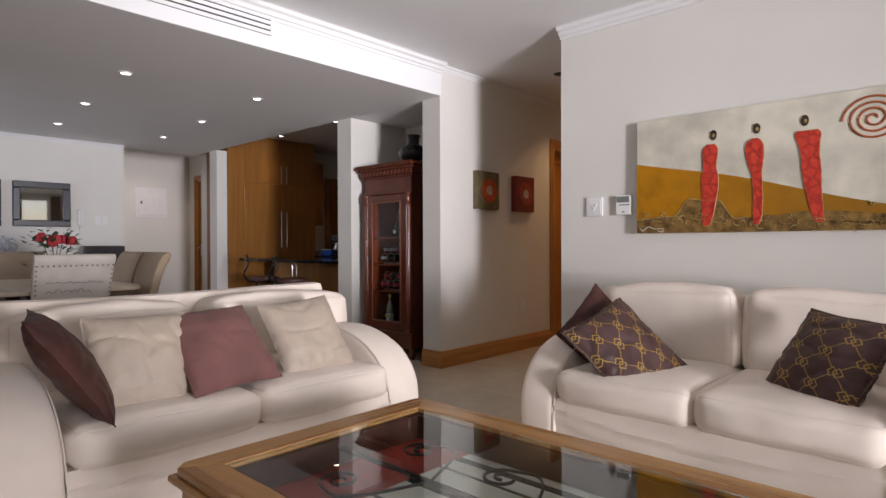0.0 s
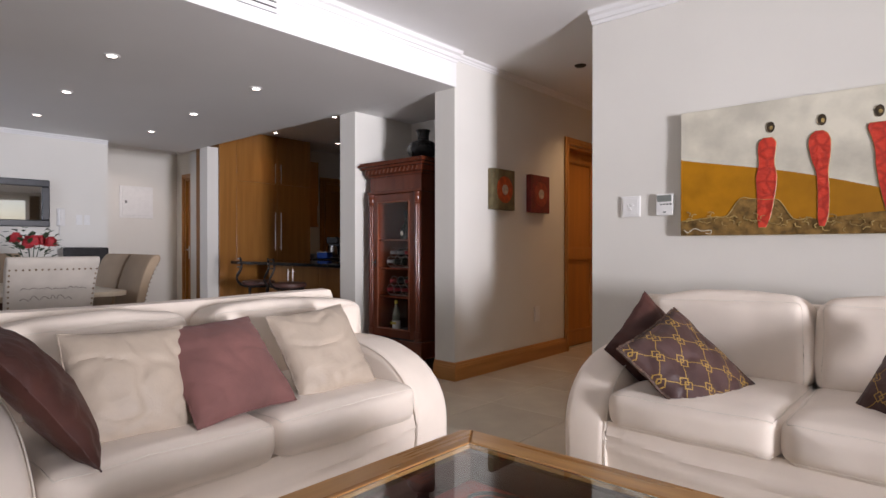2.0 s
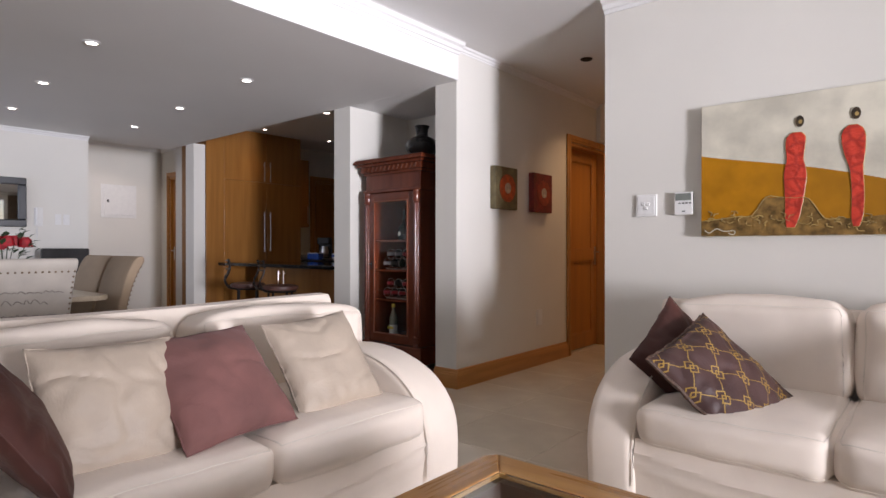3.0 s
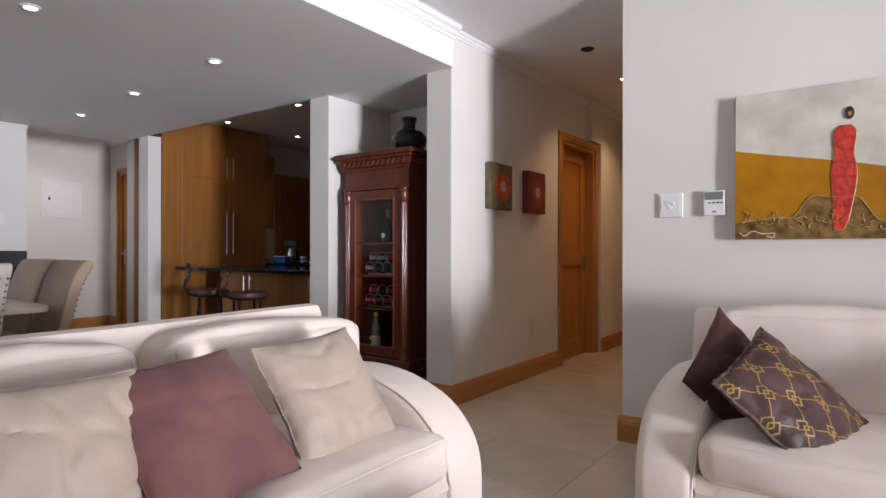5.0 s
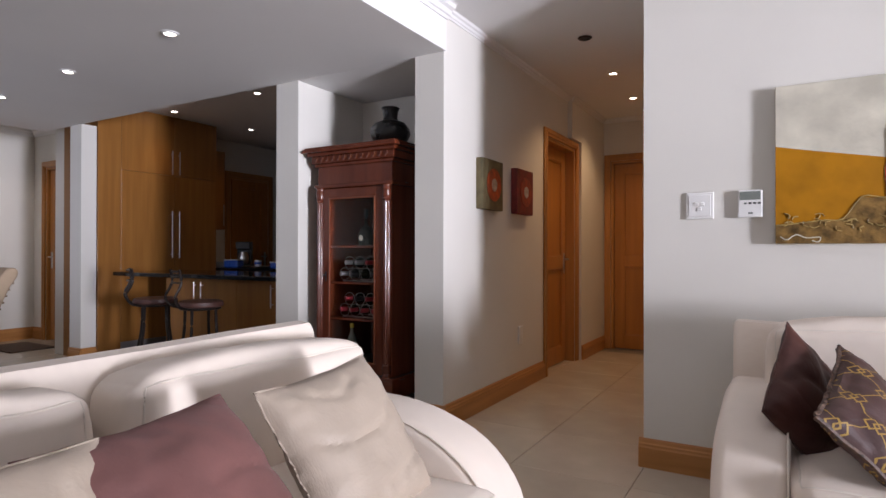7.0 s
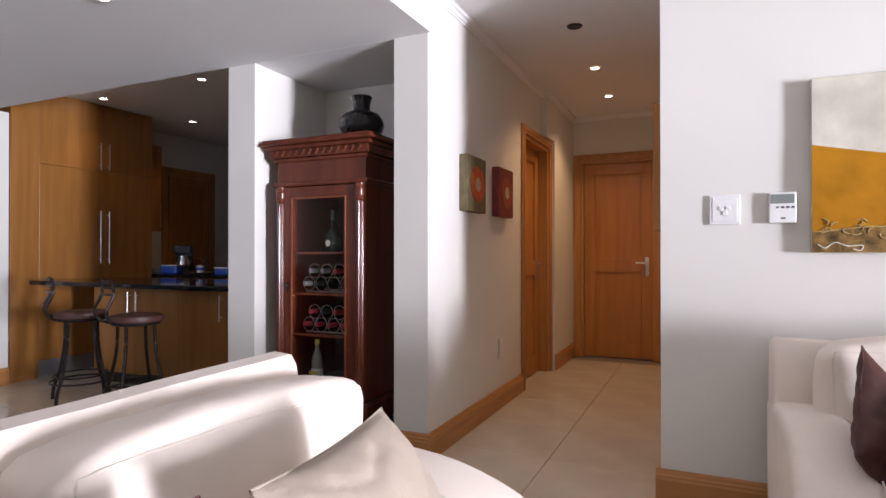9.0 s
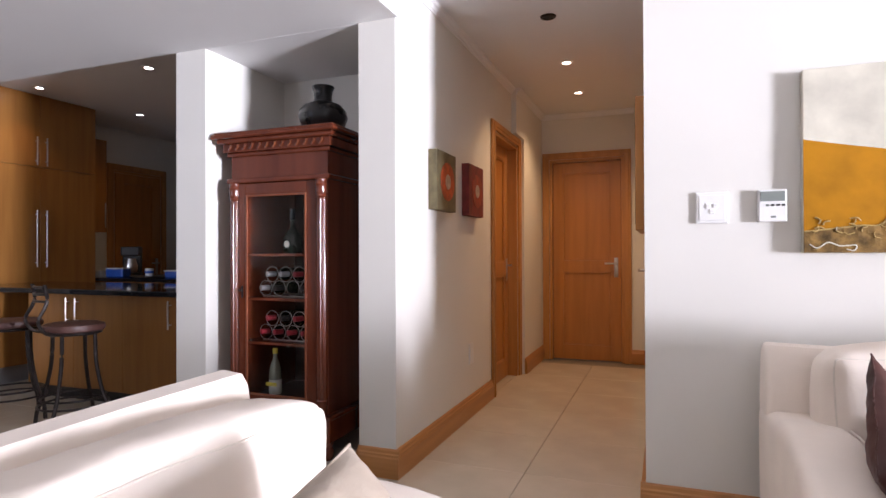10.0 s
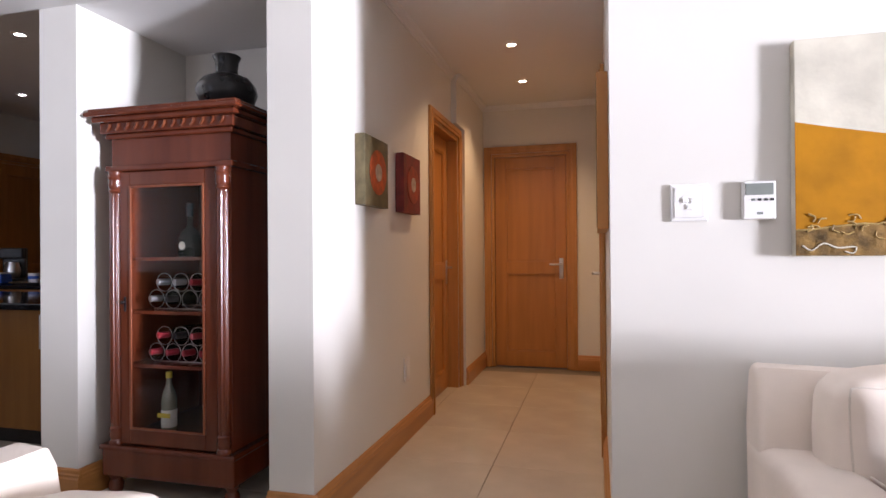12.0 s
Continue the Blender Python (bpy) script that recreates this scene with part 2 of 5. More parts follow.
def soft_point(sx, sy, sz, r, puff, wob, seed, dip):
    """Where a point of the cube -1..1 lies on a soft box."""
    h = Vector((sx / 2, sy / 2, sz / 2))

    def at(q):
        w = Vector([math.copysign(abs(c) ** 0.75, c) for c in q])
        p = Vector((w.x * h.x, w.y * h.y, w.z * h.z))
        inner = Vector([max(-(h[i] - r), min(h[i] - r, p[i])) for i in range(3)])
        d = p - inner
        if d.length > 1e-6:
            p = inner + d.normalized() * r
        s = [1 - q[i] ** 2 for i in range(3)]
        p.x += puff * q.x * s[1] * s[2] * (abs(q.x) ** 6)
        p.y += puff * q.y * s[0] * s[2] * (abs(q.y) ** 6)
        p.z += puff * 1.3 * q.z * s[0] * s[1] * (abs(q.z) ** 6)
        if dip and q.z > 0:
            p.z -= dip * s[0] * s[1] * q.z
        if wob:
            p += wob * noise.noise_vector(p * 6 + Vector((seed, seed * 2, 0))) + 0.4 * wob * noise.noise_vector(p * 17 + Vector((0, seed, 0)))
        return p + Vector((0, 0, h.z))
    return at


def seams(at, sides, n=14):
    """Loops along the soft box's edges: sides are (axis, -1 or 1)."""
    loops = []
    for axis, sg in sides:
        a, b = [i for i in range(3) if i != axis]
        loop = []
        for u, w, du, dw in ((-1, -1, 1, 0), (1, -1, 0, 1), (1, 1, -1, 0), (-1, 1, 0, -1)):
            for k in range(n):
                q = Vector((0, 0, 0))
                q[axis], q[a], q[b] = sg, u + du * 2 * k / n, w + dw * 2 * k / n
                loop.append(at(q))
        loops.append(loop)
    return loops


def pillow_bm(s, thick, seed=0.0, n=38, wob=0.006, pinch=0.06, sz=None):
    """A scatter cushion in the xz plane, resting on its lower edge, with a UV map."""
    bm = bmesh.new()
    uvl = bm.loops.layers.uv.new("UVMap")
    sz = sz or s
    grids = []
    for side in (1, -1):
        g = []
        for i in range(n + 1):
            row = []
            for j in range(n + 1):
                u, w = 2 * i / n - 1, 2 * j / n - 1
                f = max(0.0, (1 - u ** 4) * (1 - w ** 4))
                th = thick / 2 * (f ** 0.5) * (0.60 + 0.40 * (1 - u * u) * (1 - w * w))
                x = u * s / 2 * (1 - pinch * (1 - w * w) * u * u)
                z = w * sz / 2 * (1 - pinch * (1 - u * u) * w * w)
                k = noise.noise(Vector((x * 7 + seed, z * 7, side * 3.1 + seed))) + 0.5 * noise.noise(Vector((x * 19 + seed, z * 19 - seed, side * 2)))
                edge = min(1.0, f * 4)
                rim = max(abs(u), abs(w))
                along = (z if abs(u) > abs(w) else x)
                crease = math.sin(along * 95 + 3 * noise.noise(Vector((x * 9, z * 9, seed)))) * max(0.0, rim - 0.55) * (1 - rim) * 6
                long = max(0.0, 1 - abs(noise.noise(Vector((x * 5 + seed, z * 8 + x * 3, seed)))) * 7)
                y = side * (th - wob * 1.1 * long * edge) + wob * (k + 0.8 * crease) * edge
                if f == 0:
                    x += wob * 0.5 * noise.noise(Vector((x * 30, z * 30, seed)))
                    y = wob * 1.2 * noise.noise(Vector((x * 12 + seed, z * 12, 9.0)))
                if side == -1 and (i in (0, n) or j in (0, n)):
                    row.append(grids[0][i][j])
                else:
                    row.append(bm.verts.new((x, y, z + sz / 2)))
            g.append(row)
        grids.append(g)
        for i in range(n):
            for j in range(n):
                ids = ((i, j), (i + 1, j), (i + 1, j + 1), (i, j + 1))
                f = bm.faces.new([g[a][b] for a, b in ids])
                for lp, (a, b) in zip(f.loops, ids):
                    lp[uvl].uv = (a / n, b / n)
    return bm


def wall_box(name, spec, label="plain off-white painted plaster wall", material=None):
    return setting(name, boxes(spec), material or M_WALL, label, "wall")


# ---- setting: walls, ceilings ----
wall_box("wall_north", (XR, XE + 0.2, YF, YF + 0.2, 0, ZC))
wall_box("wall_passage_right", (XR, XR + 0.2, YF + 0.2, YEND, 0, ZP))
D1A, D1B, DH = 5.40, 6.22, 2.12
setting("wall_passage_left", boxes((XL - 0.21, XL, YF, D1A, 0, ZP), (XL - 0.21, XL, D1B, YEND, 0, ZP), (XL - 0.21, XL, D1A, D1B, DH, ZP)),
        M_WALL, "off-white painted plaster passage wall", "wall")
D2A, D2B = -3.165, -2.40
setting("wall_nib", boxes((XL, XL + 0.045, D1B - 0.22, D1B + 0.08, DH + 0.08, ZP), (XL, XL + 0.045, D1B + 0.08, YEND, 0, ZP)), M_WALL, "shallow painted wall nib beside the passage door", "wall")
setting("wall_passage_end", boxes((XL - 0.21, D2A, YEND, YEND + 0.15, 0, ZP), (D2B, XR + 0.2, YEND, YEND + 0.15, 0, ZP), (D2A, D2B, YEND, YEND + 0.15, DH, ZP)),
        M_WALL, "off-white painted end wall of the passage", "wall")
wall_box("wall_behind_doors", (XL - 1.4, XR + 0.2, YEND + 0.9, YEND + 1.0, 0, ZP))
wall_box("wall_room_beyond", (XL - 1.4, XL - 1.3, 4.5, YEND + 0.9, 0, ZP))
wall_box("wall_niche_back", (-4.51, XL - 0.21, 4.36, 4.5, 0, ZLOW + 0.01))
wall_box("wall_kitchen_side", (-4.73, -4.51, YF, 6.9, 0, ZLOW + 0.005))
setting("wall_kitchen_side_top", boxes((-4.73, -4.51, YF + 0.3, 6.9, ZLOW + 0.005, ZP)), M_WALL, "plain painted upper kitchen wall", "wall")
wall_box("wall_kitchen_north", (-8.2, -4.73, 6.9, 7.05, 0, ZP))
wall_box("wall_kitchen_west", (-8.2, -8.02, 3.77, 6.9, 0, ZP))
wall_box("column_hall", (-7.57, -7.37, 3.60, 3.745, 0, ZLOW + 0.004), "white painted square column beside the kitchen units")
wall_box("wall_dining", (XW - 0.2, XW, YS, 2.62, 0, ZLOW + 0.004))
wall_box("wall_hall_south", (XH, XW - 0.2, 2.42, 2.62, 0, ZC))
wall_box("wall_hall_west", (XH - 0.15, XH, 2.42, YH + 0.15, 0, ZC))
HD0, HD1 = -9.31, -8.53
setting("wall_hall_north", boxes((XH, HD0, YH, YH + 0.15, 0, ZC), (HD1, -8.2, YH, YH + 0.15, 0, ZC), (HD0, HD1, YH, YH + 0.15, DH, ZC)), M_WALL,
        "off-white wall round the entrance hall door", "wall")
wall_box("wall_behind_hall", (XH, -8.2, YH + 0.8, YH + 0.9, 0, ZC))
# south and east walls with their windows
# the east wall is out of view, its distance chosen to suit the added lamps
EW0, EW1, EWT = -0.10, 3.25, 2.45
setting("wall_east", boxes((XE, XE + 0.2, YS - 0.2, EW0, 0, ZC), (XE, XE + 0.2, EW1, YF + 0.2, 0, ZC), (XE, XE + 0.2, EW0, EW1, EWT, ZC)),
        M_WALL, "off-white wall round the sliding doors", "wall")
setting("wall_south", boxes((XW - 0.2, -6.9, YS - 0.2, YS, 0, ZC), (-5.1, -1.4, YS - 0.2, YS, 0, ZC), (0.6, XE, YS - 0.2, YS, 0, ZC),
                            (-6.9, -5.1, YS - 0.2, YS, 0, 0.9), (-6.9, -5.1, YS - 0.2, YS, 2.1, ZC),
                            (-1.4, 0.6, YS - 0.2, YS, 0, 0.5), (-1.4, 0.6, YS - 0.2, YS, 2.1, ZC)), M_WALL, "off-white wall round the windows", "wall")
# ceilings
setting("ceiling", boxes((-3.27, XE + 0.2, YS - 0.2, YF, ZC, ZC + 0.12)), M_CEIL, "smooth white painted plaster ceiling", "ceiling")
setting("ceiling_dropped", boxes((XW - 0.2, -3.27, YS - 0.2, YF, ZLOW, ZC + 0.12), (-4.73, XL - 0.21, YF, 4.5, ZLOW, ZC + 0.12), (XL - 0.21, XL - 0.002, YF, 4.5, ZP, ZC + 0.12), bevel=0.004), M_CEIL,
        "lower white painted dining ceiling with a bulkhead edge", "ceiling")
setting("ceiling_passage", boxes((XL, XR, YF, YEND, ZP, ZC + 0.12), (XL - 1.4, XL - 0.002, 4.502, YEND + 1, ZP, ZC + 0.12), (XL, XR + 0.2, YEND, YEND + 1, ZP, ZC + 0.12)),
        M_CEIL, "white painted passage ceiling", "ceiling")
setting("ceiling_kitchen", boxes((-8.2, -4.73, YF, 7.05, ZP, ZC + 0.12)), M_CEIL, "white painted kitchen ceiling", "ceiling")
setting("ceiling_hall", boxes((XH, XW - 0.2, 2.42, YH + 1, ZC, ZC + 0.12), (XW - 0.2, -7.55, YF, 3.8, ZC, ZC + 0.12)), M_CEIL, "white painted hall ceiling", "ceiling")
setting("ground", boxes((-30, 40, -40, 40, -0.3, -0.06)), M_GROUT, "paved ground outside the apartment", "ground")
setting("floor", boxes((-10.1, XE + 0.2, YS - 0.2, 8.2, -0.06, -0.006)), M_GROUT, "brown grout bed under the floor tiles", "floor")

# cornices and baseboards
CORN = [(0, 0), (0.012, 0), (0.018, 0.018), (0.03, 0.022), (0.04, 0.045), (0.062, 0.056), (0.07, 0.075), (0.08, 0.08), (0, 0.08)]
SKIRT = [(0, 0), (0.022, 0), (0.022, 0.10), (0.018, 0.108), (0.018, 0.118), (0.012, 0.124), (0.010, 0.138), (0.004, 0.145), (0, 0.145)]


def moulding(name, outline, a, b, out, z, material, label, category):
    """An outline (out, up) run from a to b on the floor plan; out: the way that it stands proud."""
    bm = bmesh.new()
    ends = [[bm.verts.new((p[0] + out[0] * d, p[1] + out[1] * d, z + u)) for d, u in outline] for p in (a, b)]
    n = len(outline)
    bm.faces.new(ends[0]), bm.faces.new(list(reversed(ends[1])))
    for i in range(n):
        bm.faces.new((ends[0][i], ends[1][i], ends[1][(i + 1) % n], ends[0][(i + 1) % n]))
    return setting(name, bm, material, label, category)


CL = "white stepped plaster cornice under the ceiling"
moulding("cornice", CORN, (-3.27, YS), (-3.27, YF), (1, 0), ZC - 0.08, M_CEIL, CL, "cornice")
moulding("cornice", CORN, (XR, YF), (XE, YF), (0, -1), ZC - 0.08, M_CEIL, CL, "cornice")
SMALL = [(d * 0.6, 0.03 + u * 0.6) for d, u in CORN]
moulding("cornice", SMALL, (XL, YF), (XL, D1B - 0.22), (1, 0), ZP - 0.08, M_CEIL, CL, "cornice")
moulding("cornice", SMALL, (XL + 0.045, D1B - 0.22), (XL + 0.045, YEND), (1, 0), ZP - 0.08, M_CEIL, CL, "cornice")
moulding("cornice", SMALL, (XL, YEND), (XR, YEND), (0, -1), ZP - 0.08, M_CEIL, CL, "cornice")
moulding("cornice", CORN, (XH, 2.62), (XH, YH), (1, 0), ZC - 0.08, M_CEIL, CL, "cornice")
moulding("cornice", CORN, (XH, YH), (-8.2, YH), (0, -1), ZC - 0.08, M_CEIL, CL, "cornice")
moulding("cornice", SMALL, (XW, YS), (XW, 2.62), (1, 0), ZLOW - 0.08, M_CEIL, CL, "cornice")
BL = "honey-coloured wooden baseboard with a moulded top"
for a, b, out, m in (((XL, YF), (XL, D1A - 0.07), (1, 0), M_OAK_Y), ((XL + 0.045, D1B + 0.08), (XL + 0.045, YEND), (1, 0), M_OAK_Y),
                     ((XL - 0.21, YF), (XL + 0.022, YF), (0, -1), M_OAK_X), ((XR - 0.022, YF), (XE, YF), (0, -1), M_OAK_X),
                     ((XR, YF), (XR, 4.7), (-1, 0), M_OAK_Y), ((XR, 5.68), (XR, YEND), (-1, 0), M_OAK_Y),
                     ((XL, YEND), (D2A - 0.07, YEND), (0, -1), M_OAK_X), ((D2B + 0.07, YEND), (XR, YEND), (0, -1), M_OAK_X),
                     ((-4.73, YF), (-4.488, YF), (0, -1), M_OAK_X), ((-4.51, YF), (-4.51, 4.36), (1, 0), M_OAK_Y), ((XL - 0.21, YF), (XL - 0.21, 4.36), (-1, 0), M_OAK_Y),
                     ((XW, YS), (XW, 2.62), (1, 0), M_OAK_Y), ((XH, 2.62), (XH, YH), (1, 0), M_OAK_Y), ((XH, YH), (HD0 - 0.07, YH), (0, -1), M_OAK_X),
                     ((-7.37, 3.60), (-7.37, 3.745), (1, 0), M_OAK_Y), ((-7.57, 3.60), (-7.348, 3.60), (0, -1), M_OAK_X)):
    moulding("baseboard", SKIRT, a, b, out, 0, m, BL, "baseboard")

# ---- doors ----


def door_set(name, m, width, height, recess, label, handle=1, back=0.14):
    """Stands in an opening 0..width, its front towards -y at the wall's face."""
    d = thing(name, label, "door", "", "structure", m)
    aw = 0.07
    for nm, s in (("architrave", (-aw, 0.0, -0.022, -0.001, 0, height + aw)), ("architrave", (width, width + aw, -0.022, -0.001, 0, height + aw)),
                  ("architrave", (0.0, width, -0.022, -0.001, height, height + aw))):
        bm = boxes(s, bevel=0.004)
        if s[1] - s[0] < 0.1:
            xm = (s[0] + s[1]) / 2
            box(bm, xm - 0.012, xm + 0.012, -0.030, -0.021, 0, height + 0.03, bevel=0.003)
        else:
            box(bm, -0.04, width + 0.04, -0.030, -0.021, height + 0.022, height + 0.046, bevel=0.003)
        part(nm, bm, M_OAK, d)
    for s in ((0.001, 0.03, 0.0, back, 0, height), (width - 0.03, width - 0.001, 0.0, back, 0, height), (0.03, width - 0.03, 0.0, back, height - 0.03, height)):
        part("jamb", boxes(s, bevel=0.002), M_OAK, d)
    x0, x1, z1, y0 = 0.034, width - 0.034, height - 0.034, recess
    leaf = part("door_leaf", boxes((x0, x1, y0 + 0.018, y0 + 0.05, 0.008, z1)), M_DOOR, d, "honey-stained timber door leaf")
    st = 0.105
    rails = [(x0, x0 + st, 0.008, z1), (x1 - st, x1, 0.008, z1), (x0 + st, x1 - st, z1 - 0.11, z1), (x0 + st, x1 - st, 0.008, 0.16),
             (x0 + st, x1 - st, 0.93, 1.05)]
    for a, b, c, e in rails:
        part("rail", boxes((a, b, y0, y0 + 0.0175, c, e), bevel=0.003), M_DOOR, leaf)
    for a, b, c, e in ((x0 + st, x1 - st, 0.16, 0.93), (x0 + st, x1 - st, 1.05, z1 - 0.11)):
        bm = bmesh.new()
        for s in ((a, a + 0.014, c, e), (b - 0.014, b, c, e), (a + 0.014, b - 0.014, c, c + 0.014), (a + 0.014, b - 0.014, e - 0.014, e)):
            box(bm, s[0], s[1], y0 + 0.003, y0 + 0.018, s[2], s[3], bevel=0.004)
        part("bead", bm, M_DOOR, leaf)
    hx = x1 - 0.05 if handle > 0 else x0 + 0.05
    bm = boxes((hx - 0.02, hx + 0.02, y0 - 0.006, y0, 0.88, 1.08), bevel=0.004)
    tube([(hx, y0 - 0.004, 1.02), (hx, y0 - 0.045, 1.02), (hx - handle * 0.02, y0 - 0.05, 1.02), (hx - handle * 0.11, y0 - 0.05, 1.02)], 0.009, 8, bm)
    part("door_handle", bm, M_STEEL, leaf, "brushed steel lever handle", True)
    return d


DL = "closed honey-coloured two-panel timber door with a moulded architrave"
door_set("door_1", pose(XL, D1A, 0, 0, 0, 90), D1B - D1A, DH, 0.085, DL, 1, 0.2)
door_set("door_2", pose(D2A, YEND, 0), D2B - D2A, DH, 0.03, DL)
door_set("door_3", pose(HD0, YH, 0), HD1 - HD0, DH, 0.03, DL, -1)
door_set("door_5", pose(-8.018, 5.87, 0, 0, 0, 90), 0.70, DH, -0.02, DL, 1, 0.003)
door_set("door_4", pose(XR - 0.001, 5.61, 0, 0, 0, -90), 0.80, DH, -0.02, DL, 1, 0.003)

# ---- windows behind the camera ----


def window_set(name, m, width, z0, z1, panels, label):
    w = thing(name, label, "window", "", "structure", m)
    for s in ((0, width, 0, 0.08, z0, z0 + 0.06), (0, width, 0, 0.08, z1 - 0.06, z1), (0, 0.05, 0, 0.08, z0 + 0.06, z1 - 0.06), (width - 0.05, width, 0, 0.08, z0 + 0.06, z1 - 0.06)):
        part("window_frame", boxes(s, bevel=0.004), M_PLASTIC, w)
    for i in range(panels):
        a, b = 0.05 + (width - 0.1) * i / panels, 0.05 + (width - 0.1) * (i + 1) / panels
        if i:
            part("mullion", boxes((a - 0.025, a + 0.025, 0.01, 0.07, z0 + 0.06, z1 - 0.06), bevel=0.004), M_PLASTIC, w)
        p = part("pane", boxes((a + 0.025, b - 0.025, 0.036, 0.042, z0 + 0.06, z1 - 0.06)), M_GLASS, w)
        p.visible_shadow = False
    return w


window_set("window_1", pose(XE + 0.06, EW1, 0, 0, 0, -90), EW1 - EW0, 0.0, EWT, 3, "large white-framed sliding glass doors")
window_set("window_2", pose(-5.1, YS - 0.06, 0, 0, 0, 180), 1.8, 0.9, 2.1, 2, "white-framed dining window")
window_set("window_3", pose(0.6, YS - 0.06, 0, 0, 0, 180), 2.0, 0.5, 2.1, 2, "white-framed window")

# curtains beside the sliding doors
M_CURTAIN = mat("taupe_curtain", (0.30, 0.22, 0.15), 0.85, var=0.1, scale=8, bump=0.3, bscale=300)
for y0, y1 in ((2.36, 2.58), (3.27, 3.52)):
    bm = bmesh.new()
    cols = []
    for k in range(41):
        y = y0 + (y1 - y0) * k / 40
        x = XE - 0.10 + 0.03 * math.sin(k * 0.95)
        cols.append([bm.verts.new((x + d, y, z)) for d in (0.0, 0.004) for z in (0.02, 2.52)])
    for a, b in zip(cols, cols[1:]):
        for q in ((0, 1), (1, 3), (3, 2), (2, 0)):
            bm.faces.new((a[q[0]], a[q[1]], b[q[1]], b[q[0]]))
    bm.faces.new([cols[0][i] for i in (0, 1, 3, 2)]), bm.faces.new([cols[-1][i] for i in (2, 3, 1, 0)])
    tagged(part("curtain", bm, M_CURTAIN, None, "", True), "gathered taupe curtain hanging beside the sliding doors", "curtain", "curtains")
tagged(part("curtain_rail", tube([(XE - 0.085, -0.3, 2.53), (XE - 0.085, 3.58, 2.53)], 0.014, 10), M_STEEL, None, "", True), "slim steel curtain rail above the sliding doors", "curtain rail")

# ---- ceiling fittings ----
M_LAMP = glow("lamp_face", (1.0, 0.93, 0.82), 14.0)
M_LAMPW = glow("warm_lamp_face", (1.0, 0.85, 0.62), 14.0)


def downlight(at, material, group, lit=True):
    d = thing("downlight", "round recessed downlight, lit, in a white rim" if lit else "small dark round ceiling detector in a bronze rim", "ceiling light", group, "", pose(*at))
    ring = [(0.030, -0.004), (0.034, -0.009), (0.044, -0.008), (0.050, -0.002), (0.050, 0.0), (0.030, 0.0)]
    bm = bmesh.new()
    seg = 28
    rings = [[bm.verts.new((r * math.cos(a), r * math.sin(a), z)) for a in np.linspace(0, 2 * math.pi, seg, endpoint=False)] for r, z in ring]
    for i in range(len(rings)):
        a, b = rings[i], rings[(i + 1) % len(rings)]
        for k in range(seg):
            bm.faces.new((a[k], a[(k + 1) % seg], b[(k + 1) % seg], b[k]))
    part("rim", bm, M_PLASTIC if lit else M_IRON, d, "", True)
    part("diffuser" if lit else "sensor_face", lathe([(0.0295, -0.0045), (0.0295, -0.002)], 24), material, d)
    return d


for at in ((-2.715, 5.45, ZP), (-2.745, 6.34, ZP)):
    downlight(at, M_LAMPW, "passage downlights")
# unseen fitting, added only to go with the hall's fill lamp
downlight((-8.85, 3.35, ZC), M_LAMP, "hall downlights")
downlight((-2.685, 4.54, ZP), M_SLOT, "", False)
for at in ((-7.13, 4.43, ZP), (-5.79, 4.37, ZP), (-7.15, 5.49, ZP)):
    downlight(at, M_LAMP, "kitchen downlights")
for x in (-4.48, -5.72, -6.88):
    for y in (1.52, 2.57):
        downlight((x, y + (-4.48 - x) * 0.065, ZLOW), M_LAMP, "dining downlights")
# air grille in the bulkhead
gr = thing("air_grille", "long white slotted air grille set in the bulkhead", "air vent", "", "", pose(-3.27, 0.63, 2.42))
part("backing", boxes((0.0005, 0.003, 0, 1.36, 0, 0.128)), M_SLOT, gr, "dark slots behind the slats")
for i in range(4):
    part("slat", boxes((0.003, 0.010, 0.0, 1.352, 0.002 + 0.0335 * i, 0.026 + 0.0335 * i), bevel=0.002), M_CEIL, gr)
part("end_plate", boxes((0.003, 0.012, 1.352, 1.372, -0.002, 0.13), bevel=0.002), M_CEIL, gr)

# ---- sofas ----


def piping(points, parent, r=0.005):
    return part("piping", tube(points, r, 6), M_PIPING, parent, "", True)


